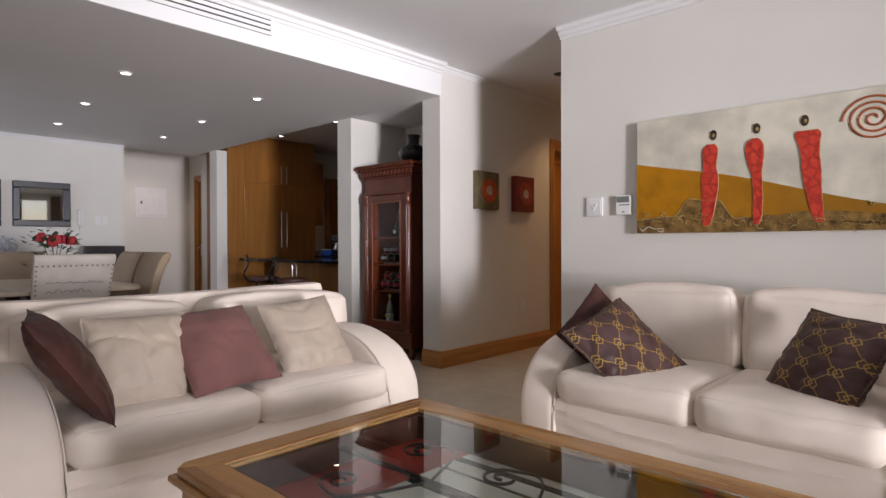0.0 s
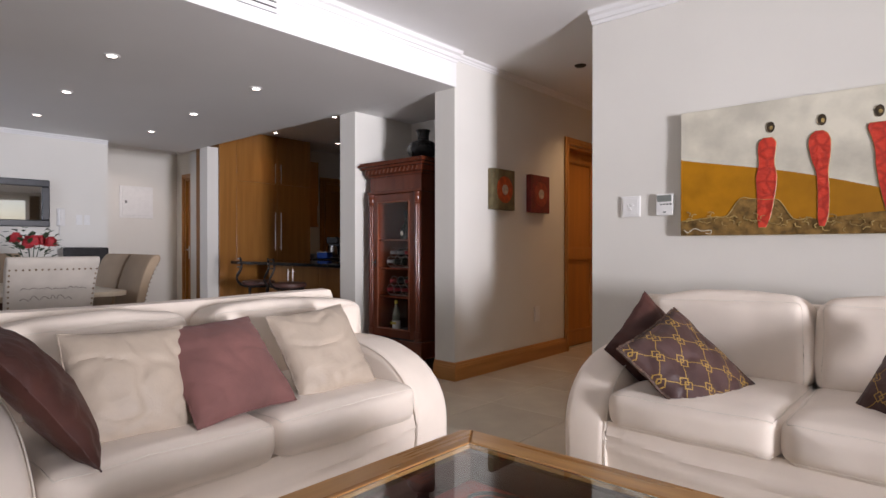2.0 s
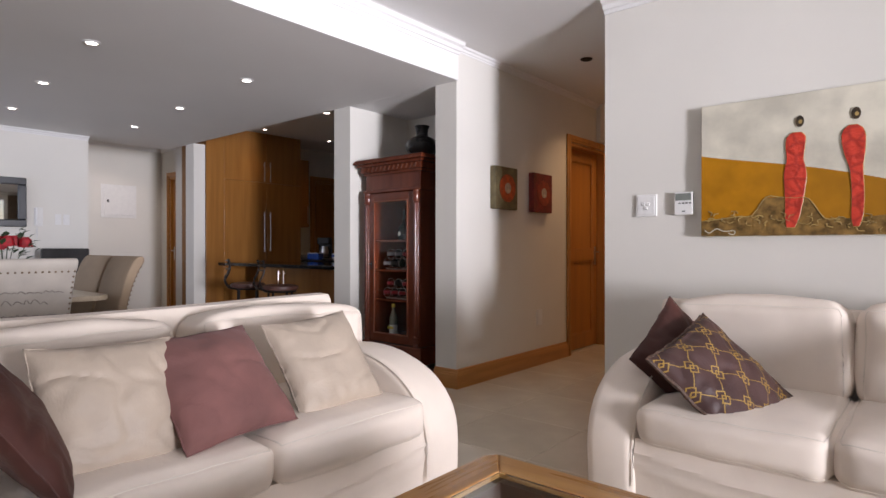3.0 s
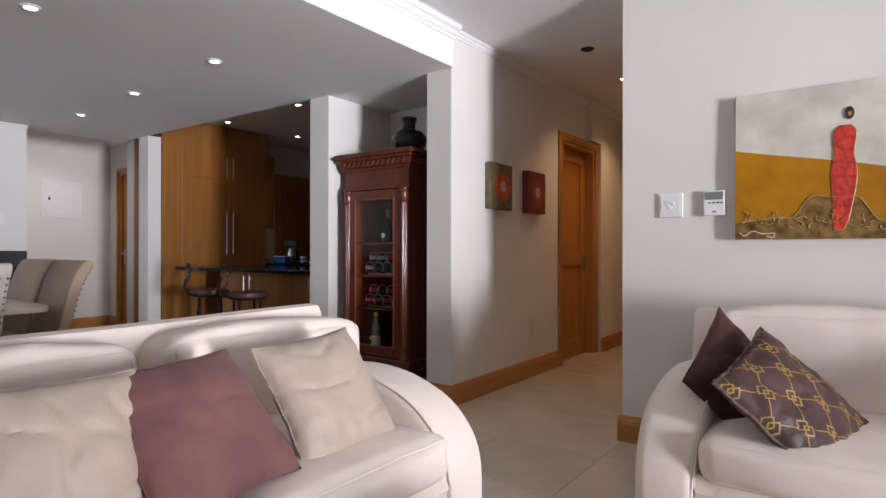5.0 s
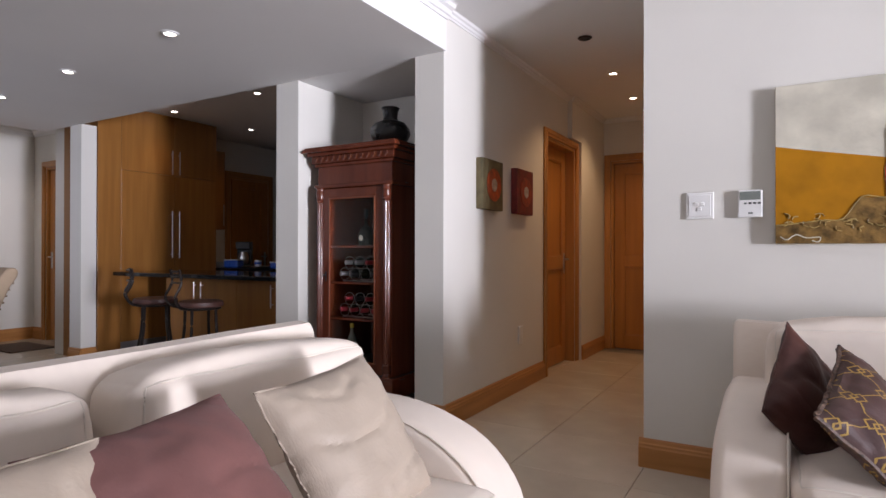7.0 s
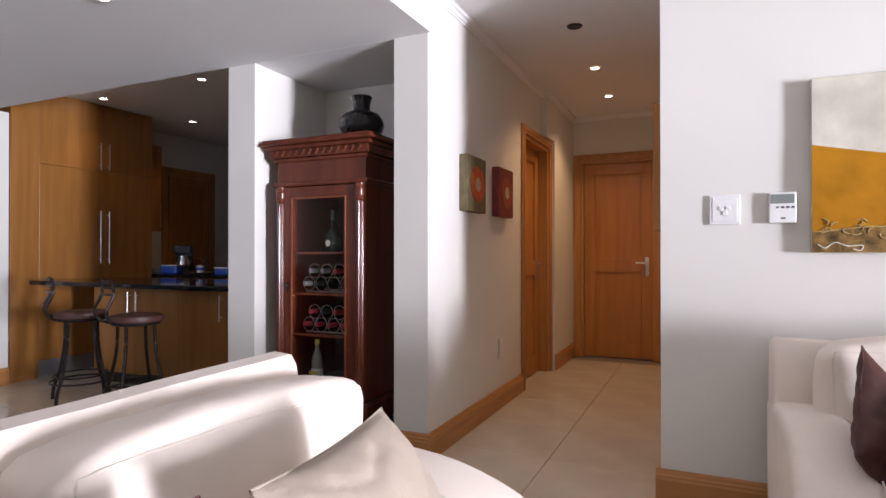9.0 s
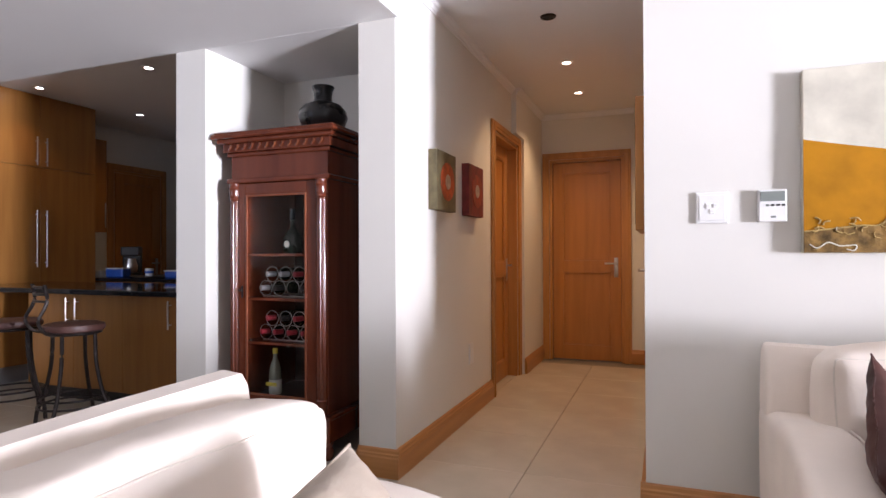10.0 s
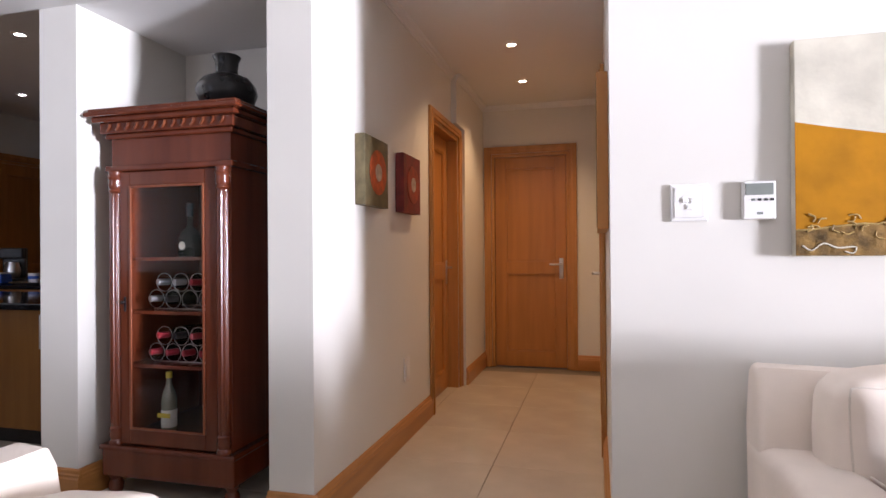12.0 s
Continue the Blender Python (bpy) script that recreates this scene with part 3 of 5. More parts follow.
def sofa(label, m, seed, ch=0.375, bt=0.825, L=1.95, wider=0.0, top=0.566, IN=0.04):
    """x along its length, front towards -y."""
    D, A = 1.03, 0.25
    s = thing("sofa", label, "sofa", "living room sofas", "", m)
    prof = [(D, 0.02), (D, top - 0.03), (0.80, top - 0.018), (0.56, top)]
    for k in range(1, 15):
        a = math.pi / 2 * k / 14
        prof.append((0.56 - 0.56 * math.sin(a) ** 0.88, 0.20 + (top - 0.20) * math.cos(a) ** 0.88))
    prof += [(0.0, 0.1), (0.005, 0.02)]
    for x0 in (IN, L - A):
        bm = prism(prof, A - IN, "x", x0, 0.045, 4)
        for v in bm.verts:
            v.co.x += 0.012 * math.sin(v.co.z * 5) * (1 if x0 > 1 else -1) * 0.5
            v.co += 0.004 * noise.noise_vector(v.co * 5 + Vector((seed, 0, 0)))
        arm = part("arm", bm, M_COVER, s, "", True)
        edge = [(y + 0.0, z) for y, z in prof[2:-1]]
        xi = A - 0.012 if x0 < 1 else L - A + 0.012
        piping([(xi, y + 0.008 if y < 0.5 else y, z - 0.006) for y, z in edge], arm, 0.0032)
    bm = bmesh.new()
    nx, nz = 44, 14
    fx0, fx1 = A - 0.01, L - A + 0.01
    g = []
    for i in range(nx + 1):
        row = []
        for j in range(nz + 1):
            x, z = fx0 + (fx1 - fx0) * i / nx, 0.02 + 0.27 * j / nz
            sag = 0.05 * math.sin(math.pi * i / nx)
            ridge = math.exp(-((z - 0.235 + sag) / 0.018) ** 2) * 0.016 + math.exp(-((z - 0.185 + 1.3 * sag) / 0.022) ** 2) * 0.011
            y = 0.028 - ridge + 0.010 * noise.noise(Vector((x * 3 + seed, z * 9, seed)))
            row.append(bm.verts.new((x, y, z)))
        g.append(row)
    for i in range(nx):
        for j in range(nz):
            bm.faces.new((g[i][j], g[i + 1][j], g[i + 1][j + 1], g[i][j + 1]))
    b0, b1, t0, t1 = [bm.verts.new(c) for c in ((fx0, D - 0.1, 0.02), (fx1, D - 0.1, 0.02), (fx0, D - 0.1, 0.29), (fx1, D - 0.1, 0.29))]
    bm.faces.new([g[i][nz] for i in range(nx + 1)] + [t1, t0])
    bm.faces.new([g[i][0] for i in range(nx, -1, -1)] + [b0, b1])
    bm.faces.new((b0, t0, t1, b1))
    part("base", bm, M_COVER, s, "", True)
    for i in range(4):
        x = 0.12 if i % 2 else L - 0.12
        part("foot", boxes((x - 0.03, x + 0.03, 0.08 if i < 2 else D - 0.14, 0.14 if i < 2 else D - 0.08, 0, 0.03)), M_MAHOG_IN, s)
    back = [(0.83, 0.02), (0.87, 0.60), (0.905, bt - 0.035), (0.925, bt - 0.005), (0.985, bt), (1.02, bt - 0.025), (D + 0.03, 0.60), (D, 0.02)]
    bm = prism(back, L - 2 * IN - 0.01, "x", IN + 0.005, 0.022, 4)
    bmesh.ops.bisect_plane(bm, geom=bm.verts[:] + bm.edges[:] + bm.faces[:], plane_co=(L / 2, 0, 0), plane_no=(1, 0, 0))
    for k in (0.2, 0.35, 0.65, 0.8):
        bmesh.ops.bisect_plane(bm, geom=bm.verts[:] + bm.edges[:] + bm.faces[:], plane_co=(L * k, 0, 0), plane_no=(1, 0, 0))
    for v in bm.verts:
        v.co.z -= 0.018 * math.sin(math.pi * v.co.x / L) * (v.co.z > 0.5)
        v.co.z += 0.010 * noise.noise(v.co * 2 + Vector((seed, 0, 0)))
    part("backrest", bm, M_COVER, s, "", True)
    W = (L - 2 * A) / 2
    for i in range(2):
        x = A + W * (i + 0.5)
        dims = (W - 0.004, 0.84, 0.165, 0.052, 0.022, 0.007, seed + i * 3.7, 0.008)
        c = part("seat_cushion", rbox(*dims[:4], 18, *dims[4:]), M_COVER, s, "", True)
        c.matrix_local = pose(x, 0.41, 0.272)
        for loop in seams(soft_point(*dims), ((2, 1), (2, -1))):
            part("seam", tube(loop, 0.0032, 5, closed=True), M_PIPING, c, "", True)
        dims = (W + 0.035 + wider * i, 0.24, ch, 0.05, 0.03, 0.006, seed + 11 + i * 5.3, 0.0)

        def lean(p):
            return p + Vector((0, 0.012 * math.sin(p.z * 8), 0.007 * noise.noise(Vector((p.x * 5, seed + i, 0)))))
        bm = rbox(*dims[:4], 22, *dims[4:])
        for v in bm.verts:
            v.co = lean(v.co)
        b = part("back_cushion", bm, M_COVER, s, "", True)
        b.matrix_local = pose(x + (0.035 + wider * 0.5 + (0.06 if wider else 0) if i else -0.035), 0.752, 0.40, -4, (1.5 if i else -1.5), 0)
        for loop in seams(soft_point(*dims), ((1, 1), (1, -1))):
            part("seam", tube([lean(p) for p in loop], 0.0032, 5, closed=True), M_PIPING, b, "", True)
    return s


S1 = pose(-2.165, 0.315, 0, 0, 0, 90)
S2 = pose(-1.71, 2.49, 0)
sofa("cream slipcovered two-seat sofa with rounded arms, facing the coffee table", S1, 1.0, 0.362, wider=0.125, top=0.592, IN=0.015)
sofa("cream slipcovered two-seat sofa with rounded arms, against the painting wall", S2, 7.0, 0.41, 0.795, 1.84, top=0.58, IN=0.03)

# ---- scatter cushions ----


def frame_m(centre, xdir, zdir):
    x = Vector(xdir).normalized()
    y = Vector(zdir).cross(x).normalized()
    z = x.cross(y)
    return Matrix.Translation(centre) @ Matrix((x, y, z)).transposed().to_4x4()


def gold_pattern():
    m = mat("gold_lattice_fabric", (0.075, 0.038, 0.034), 0.55, var=0.16, scale=6, bump=0.3, bscale=180, spec=0.35, fold=0.4, fscale=9)
    nt = m.node_tree
    n, l = nt.nodes, nt.links
    uv = n.new("ShaderNodeTexCoord")
    sep = n.new("ShaderNodeSeparateXYZ")
    l.new(uv.outputs["UV"], sep.inputs[0])

    def mth(op, a, b=None, c=None):
        q = n.new("ShaderNodeMath")
        q.operation = op
        for i, v in enumerate((a, b, c)):
            if v is None:
                continue
            if isinstance(v, (int, float)):
                q.inputs[i].default_value = v
            else:
                l.new(v, q.inputs[i])
        return q.outputs[0]

    def cell(v, off):
        return mth("SUBTRACT", mth("FRACT", mth("MULTIPLY_ADD", v, 3.0, off)), 0.5)

    def band(v, at, w):
        return mth("LESS_THAN", mth("ABSOLUTE", mth("SUBTRACT", v, at)), w)

    def squares(x, y):
        d = mth("MAXIMUM", mth("ABSOLUTE", mth("SUBTRACT", x, 0.075)), mth("ABSOLUTE", mth("SUBTRACT", y, 0.075)))
        e = mth("MAXIMUM", mth("ABSOLUTE", mth("ADD", x, 0.075)), mth("ABSOLUTE", mth("ADD", y, 0.075)))
        return mth("MAXIMUM", band(d, 0.135, 0.022), band(e, 0.135, 0.022))
    x, y = cell(mth("ADD", sep.outputs[0], sep.outputs[1]), 0.1), cell(mth("SUBTRACT", sep.outputs[0], sep.outputs[1]), 0.25)
    far = mth("GREATER_THAN", mth("MAXIMUM", mth("ABSOLUTE", x), mth("ABSOLUTE", y)), 0.2)
    lines = mth("MULTIPLY", mth("MAXIMUM", band(x, 0.0, 0.016), band(y, 0.0, 0.016)), far)
    pat = mth("MAXIMUM", squares(x, y), lines)
    b = n["Principled BSDF"]
    old = b.inputs["Base Color"].links[0].from_socket
    mix = n.new("ShaderNodeMix")
    mix.data_type = "RGBA"
    l.new(pat, mix.inputs[0])
    l.new(old, mix.inputs[6])
    mix.inputs[7].default_value = (0.36, 0.22, 0.05, 1)
    l.new(mix.outputs[2], b.inputs["Base Color"])
    return m


M_GOLD = gold_pattern()


M_BRAID = mat("braided_edging", (0.11, 0.06, 0.04), 0.6, var=0.4, scale=90, bump=0.8, bscale=120, dist=0.004)


def cushion(label, size, thick, m, material, seed, wob=0.006, welt=0.0028):
    bm = pillow_bm(size, thick, seed, wob=wob)
    bmesh.ops.translate(bm, verts=bm.verts, vec=(0, 0, -size / 2))
    c = part("scatter_cushion", bm, material, None, "", True)
    c.matrix_world = m
    edge, n, pinch = [], 26, 0.06
    for u0, w0, du, dw in ((-1, -1, 1, 0), (1, -1, 0, 1), (1, 1, -1, 0), (-1, 1, 0, -1)):
        for k in range(n):
            u, w = u0 + du * 2 * k / n, w0 + dw * 2 * k / n
            x, z = u * size / 2 * (1 - pinch * (1 - w * w) * u * u), w * size / 2 * (1 - pinch * (1 - u * u) * w * w)
            x += wob * 0.5 * noise.noise(Vector((x * 30, z * 30, seed)))
            edge.append((x, wob * 1.2 * noise.noise(Vector((x * 12 + seed, z * 12, 9.0))), z))
    part("welt", tube(edge, welt, 6, closed=True), material if welt < 0.005 else M_BRAID, c, "" if welt < 0.005 else "braided brown and gold edging", True)
    return tagged(c, label, "cushion", "sofa cushions")


cushion("mauve-brown suede scatter cushion leaning on the cream sofa", 0.44, 0.19, frame_m((-2.42, 1.22, 0.605), (-0.12, 1, 0.02), (-0.31, 0, 0.31)), M_MAUVE, 3.0)
cushion("shiny beige satin scatter cushion leaning on the cream sofa", 0.42, 0.18, frame_m((-2.44, 1.695, 0.60), (-0.03, 1, 0.06), (-0.215, 0.02, 0.33)), M_BEIGE, 8.0, 0.008)
cushion("creased beige satin scatter cushion leaning on the cream sofa", 0.41, 0.18, frame_m((-2.43, 0.885, 0.59), (0.05, 1, -0.02), (-0.17, 0, 0.34)), M_BEIGE, 15.0, 0.0085)
cushion("dark brown satin scatter cushion propped against the sofa arm", 0.47, 0.15, frame_m((-2.38, 0.615, 0.625), (1, -0.24, 0.0), (-0.10, -0.29, 0.45)), M_BROWN, 21.0)
cushion("brown scatter cushion with a gold lattice pattern, standing on its corner", 0.465, 0.16, frame_m((-1.195, 2.72, 0.54), (0.72, 0.094, -0.69), (0.22, 0.92, 0.29)), M_GOLD, 30.0, 0.009, 0.0085)
cushion("plain dark brown satin scatter cushion behind a patterned one", 0.40, 0.13, frame_m((-1.404, 2.885, 0.575), (0.53, 0.477, -0.70), (0.074, 0.295, 0.256)), M_BROWN, 37.0)
cushion("brown scatter cushion with a gold lattice pattern, leaning on the backrest", 0.44, 0.19, frame_m((-0.357, 2.835, 0.575), (0.80, -0.55, -0.05), (0.157, 0.196, 0.348)), M_GOLD, 44.0, 0.009, 0.0085)
cushion("mauve-brown satin scatter cushion against the sofa arm", 0.38, 0.15, frame_m((0.0, 2.64, 0.53), (0.70, -0.55, 0.30), (0.0, 0.5, 0.6)), M_MAUVE, 51.0)

# ---- coffee table ----
tb = thing("coffee_table", "large square pine coffee table with a glass top over iron scrollwork", "coffee table")
TX0, TX1, TY0, TY1, TZ = -1.565, -0.10, 0.66, 1.635, 0.45


def rail_bm(quad, z0, z1):
    bm = prism(quad, z1 - z0, "z", z0, 0.006, 2)
    return bm


F = 0.105
for quad, m in (([(TX0 + 0.03, TY0), (TX1 - 0.03, TY0), (TX1 - F, TY0 + F), (TX0 + F, TY0 + F)], M_PINE),
                ([(TX0 + F, TY1 - F), (TX1 - F, TY1 - F), (TX1 - 0.03, TY1), (TX0 + 0.03, TY1)], M_PINE),
                ([(TX0, TY0 + 0.03), (TX0 + 0.03, TY0), (TX0 + F, TY0 + F), (TX0 + F, TY1 - F), (TX0 + 0.03, TY1), (TX0, TY1 - 0.03)], M_PINE_Y),
                ([(TX1 - F, TY0 + F), (TX1 - 0.03, TY0), (TX1, TY0 + 0.03), (TX1, TY1 - 0.03), (TX1 - 0.03, TY1), (TX1 - F, TY1 - F)], M_PINE_Y)):
    part("top_rail", rail_bm(quad, TZ - 0.028, TZ), m, tb)
for s, m in (((TX0 - 0.012, TX1 + 0.012, TY0 - 0.012, TY0 + 0.02, TZ - 0.05, TZ - 0.029), M_PINE), ((TX0 - 0.012, TX1 + 0.012, TY1 - 0.02, TY1 + 0.012, TZ - 0.05, TZ - 0.029), M_PINE),
             ((TX0 - 0.012, TX0 + 0.02, TY0 + 0.02, TY1 - 0.02, TZ - 0.05, TZ - 0.029), M_PINE_Y), ((TX1 - 0.02, TX1 + 0.012, TY0 + 0.02, TY1 - 0.02, TZ - 0.05, TZ - 0.029), M_PINE_Y)):
    part("edge_moulding", boxes(s, bevel=0.007), m, tb, "darker stepped moulding")
for s, m in (((TX0 + 0.02, TX1 - 0.02, TY0 + 0.015, TY0 + 0.05, TZ - 0.13, TZ - 0.051), M_PINE), ((TX0 + 0.02, TX1 - 0.02, TY1 - 0.05, TY1 - 0.015, TZ - 0.13, TZ - 0.051), M_PINE),
             ((TX0 + 0.015, TX0 + 0.05, TY0 + 0.05, TY1 - 0.05, TZ - 0.13, TZ - 0.051), M_PINE_Y), ((TX1 - 0.05, TX1 - 0.015, TY0 + 0.05, TY1 - 0.05, TZ - 0.13, TZ - 0.051), M_PINE_Y)):
    part("apron", boxes(s, bevel=0.006), m, tb)
part("glass_top", boxes((TX0 + F + 0.002, TX1 - F - 0.002, TY0 + F + 0.002, TY1 - F - 0.002, TZ - 0.012, TZ - 0.003)), glass("table_glass", 0.0, (0.86, 0.93, 0.90)), tb, "bevelled clear glass pane").visible_shadow = False
LEG = [(0.03, 0.0), (0.035, 0.02), (0.024, 0.04), (0.030, 0.07), (0.040, 0.13), (0.034, 0.19), (0.026, 0.22), (0.036, 0.235), (0.038, 0.26), (0.038, TZ - 0.051)]
for x in (TX0 + 0.075, TX1 - 0.075):
    for y in (TY0 + 0.075, TY1 - 0.075):
        part("leg", lathe(LEG, 20, (x, y, 0)), M_PINE, tb, "", True)
SH = 0.325
LN = 0.122
for q in ((TX0 + 0.052, TX1 - 0.052, TY0 + 0.052, TY0 + LN), (TX0 + 0.052, TX1 - 0.052, TY1 - LN, TY1 - 0.052),
          (TX0 + 0.052, TX0 + LN, TY0 + LN, TY1 - LN), (TX1 - LN, TX1 - 0.052, TY0 + LN, TY1 - LN)):
    part("inner_lining", boxes((*q, SH + 0.009, TZ - 0.0295), bevel=0.002), M_MAHOG_IN, tb, "dark stained lining under the glass")
part("shelf", boxes((TX0 + 0.045, TX1 - 0.045, TY0 + 0.045, TY1 - 0.045, SH - 0.02, SH), bevel=0.004), M_MAHOG_IN, tb, "dark display shelf under the glass")


def spiral(cx, cy, r, turns, z, a0, sgn=1):
    return [(cx + r * (1 - 0.8 * k / 30) * math.cos(a0 + sgn * turns * 2 * math.pi * k / 30), cy + r * (1 - 0.8 * k / 30) * math.sin(a0 + sgn * turns * 2 * math.pi * k / 30), z) for k in range(31)]


tzz = TZ - 0.055
for i in range(3):
    cx = TX0 + 0.34 + i * 0.33
    for sg in (1, -1):
        cy = (TY0 + TY1) / 2 + sg * 0.16
        bm = tube(spiral(cx, cy, 0.062, 1.6, tzz, math.pi * 0.5 * sg, sg), 0.005, 6)
        tube(smooth_path([(cx, cy + sg * 0.062, tzz), (cx + 0.07, cy + sg * 0.075, tzz), (cx + 0.13, cy + sg * 0.01, tzz), (cx + 0.19, (TY0 + TY1) / 2 + sg * 0.02, tzz)], 8), 0.0045, 6, bm)
        part("scroll", bm, M_IRON, tb, "black wrought-iron scroll", True)
part("scroll_bar", tube([(TX0 + 0.06, (TY0 + TY1) / 2, tzz), (TX1 - 0.06, (TY0 + TY1) / 2, tzz)], 0.008, 6), M_IRON, tb)
M_RED = mat("red_woven_cloth", (0.42, 0.035, 0.02), 0.8, var=0.12, scale=12, bump=0.3, bscale=250)
M_LINENW = mat("cream_woven_cloth", (0.76, 0.71, 0.62), 0.85, var=0.06, scale=12, bump=0.3, bscale=250)
M_INKCL = mat("black_woven_stripe", (0.03, 0.025, 0.025), 0.85, var=0.1, scale=12, bump=0.2)
rg = thing("striped_cloth", "red and cream woven cloth with dark stripes under the glass", "cloth", "", "", pose(0, 0, SH))
part("cream_field", boxes((-1.20, -0.17, 0.72, 1.575, 0.0, 0.006), bevel=0.002), M_LINENW, rg)
part("red_field", boxes((-1.46, -1.20, 0.72, 1.575, 0.0, 0.0065), bevel=0.002), M_RED, rg, "bright red end of the cloth")
for y, w in ((0.80, 0.010), (0.93, 0.030), (1.08, 0.010), (1.23, 0.028), (1.37, 0.010), (1.46, 0.030), (1.54, 0.010)):
    part("stripe", boxes((-1.195, -0.172, y - w / 2, y + w / 2, 0.006, 0.0085)), M_INKCL, rg)

# ---- painting ----
M_CANVAS = mat("painted_sky", (0.66, 0.62, 0.51), 0.7, var=0.13, scale=5.5, bump=0.35, bscale=45, dist=0.003, spec=0.15)
M_OCHRE = mat("ochre_paint", (0.44, 0.185, 0.008), 0.75, var=0.10, scale=9, bump=0.25, bscale=60, dist=0.002, spec=0.12)
M_EARTH = mat("cracked_earth_paint", (0.235, 0.135, 0.04), 0.65, var=0.35, scale=22, bump=1.0, bscale=40, dist=0.006, spec=0.2)
M_REDP = mat("red_paint", (0.60, 0.055, 0.03), 0.5, var=0.22, scale=26, bump=0.9, bscale=34, dist=0.01)
rn, rl = M_REDP.node_tree.nodes, M_REDP.node_tree.links
vor = rn.new("ShaderNodeTexVoronoi")
vor.feature = "DISTANCE_TO_EDGE"
vor.inputs["Scale"].default_value = 19
vor.inputs["Randomness"].default_value = 1.0
rtc = rn.new("ShaderNodeTexCoord")
rl.new(rtc.outputs["Object"], vor.inputs["Vector"])
rmp = rn.new("ShaderNodeMapRange")
rmp.inputs["From Max"].default_value = 0.22
rl.new(vor.outputs["Distance"], rmp.inputs["Value"])
rmx = rn.new("ShaderNodeMix")
rmx.data_type = "RGBA"
rmx.inputs[6].default_value, rmx.inputs[7].default_value = (0.40, 0.025, 0.012, 1), (0.62, 0.048, 0.022, 1)
rl.new(rmp.outputs[0], rmx.inputs[0])
rl.new(rmx.outputs[2], rn["Principled BSDF"].inputs["Base Color"])
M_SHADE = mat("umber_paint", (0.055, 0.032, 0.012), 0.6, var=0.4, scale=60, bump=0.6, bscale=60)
M_RIDGE = mat("gold_ridge_paint", (0.40, 0.27, 0.09), 0.45, var=0.25, scale=30)
# the ochre turns browner along the hill
on, ol = M_OCHRE.node_tree.nodes, M_OCHRE.node_tree.links
ob_ = on["Principled BSDF"]
osep = on.new("ShaderNodeSeparateXYZ")
otc = on.new("ShaderNodeTexCoord")
ol.new(otc.outputs["Object"], osep.inputs[0])
omr = on.new("ShaderNodeMapRange")
omr.inputs["From Min"].default_value, omr.inputs["From Max"].default_value = -1.3, -0.1
ol.new(osep.outputs[0], omr.inputs["Value"])
omx = on.new("ShaderNodeMix")
omx.data_type = "RGBA"
ol.new(omr.outputs[0], omx.inputs[0])
ol.new(ob_.inputs["Base Color"].links[0].from_socket, omx.inputs[6])
omx.inputs[7].default_value = (0.27, 0.125, 0.018, 1)
ol.new(omx.outputs[2], ob_.inputs["Base Color"])
PX0, PX1, PZ0, PZ1, PY = -1.515, 0.33, 1.13, 1.845, 3.565
pt = thing("painting", "wide canvas of three red shapes on ochre hills", "painting")
part("canvas", boxes((PX0, PX1, PY, YF - 0.002, PZ0, PZ1), bevel=0.003), M_CANVAS, pt, "pale grey-cream painted sky")


def paint(name, outline, depth, material, label=""):
    return part(name, prism(outline, depth, "y", PY - depth, 0.0008, 1), material, pt, label)


def hill_z(x):
    return 1.585 - 0.245 * (x + 1.515) + 0.012 * math.sin(x * 5)


xs = list(np.linspace(PX0 + 0.001, PX1 - 0.001, 30))
low = [1.225 + 0.014 * math.sin(x * 9) + (0.09 if -1.22 < x < -0.98 else 0.0) for x in xs]
paint("hill", [(x, hill_z(x)) for x in xs] + [(x, z) for x, z in zip(reversed(xs), reversed([min(a, hill_z(b) - 0.02) for a, b in zip(low, xs)]))], 0.0025, M_OCHRE, "ochre painted hill")
paint("earth_band", [(x, min(a, hill_z(x) - 0.02)) for x, a in zip(xs, low)] + [(PX1 - 0.001, PZ0 + 0.002), (PX0 + 0.001, PZ0 + 0.002)], 0.004, M_EARTH, "thick cracked brown paint")
SHAPES = (
    (-1.085, 1.648, 1.172, [(0, 0.018), (0.1, 0.03), (0.25, 0.037), (0.45, 0.046), (0.58, 0.048), (0.72, 0.036), (0.86, 0.042), (0.95, 0.040), (1, 0.02)], 0.006, 0.03),
    (-0.815, 1.655, 1.172, [(0, 0.012), (0.1, 0.022), (0.25, 0.024), (0.45, 0.024), (0.58, 0.026), (0.72, 0.040), (0.86, 0.047), (0.95, 0.040), (1, 0.016)], 0.008, -0.004),
    (-0.515, 1.665, 1.180, [(0, 0.020), (0.1, 0.028), (0.25, 0.033), (0.45, 0.040), (0.58, 0.044), (0.72, 0.042), (0.86, 0.050), (0.95, 0.060), (1, 0.05)], -0.006, -0.062))
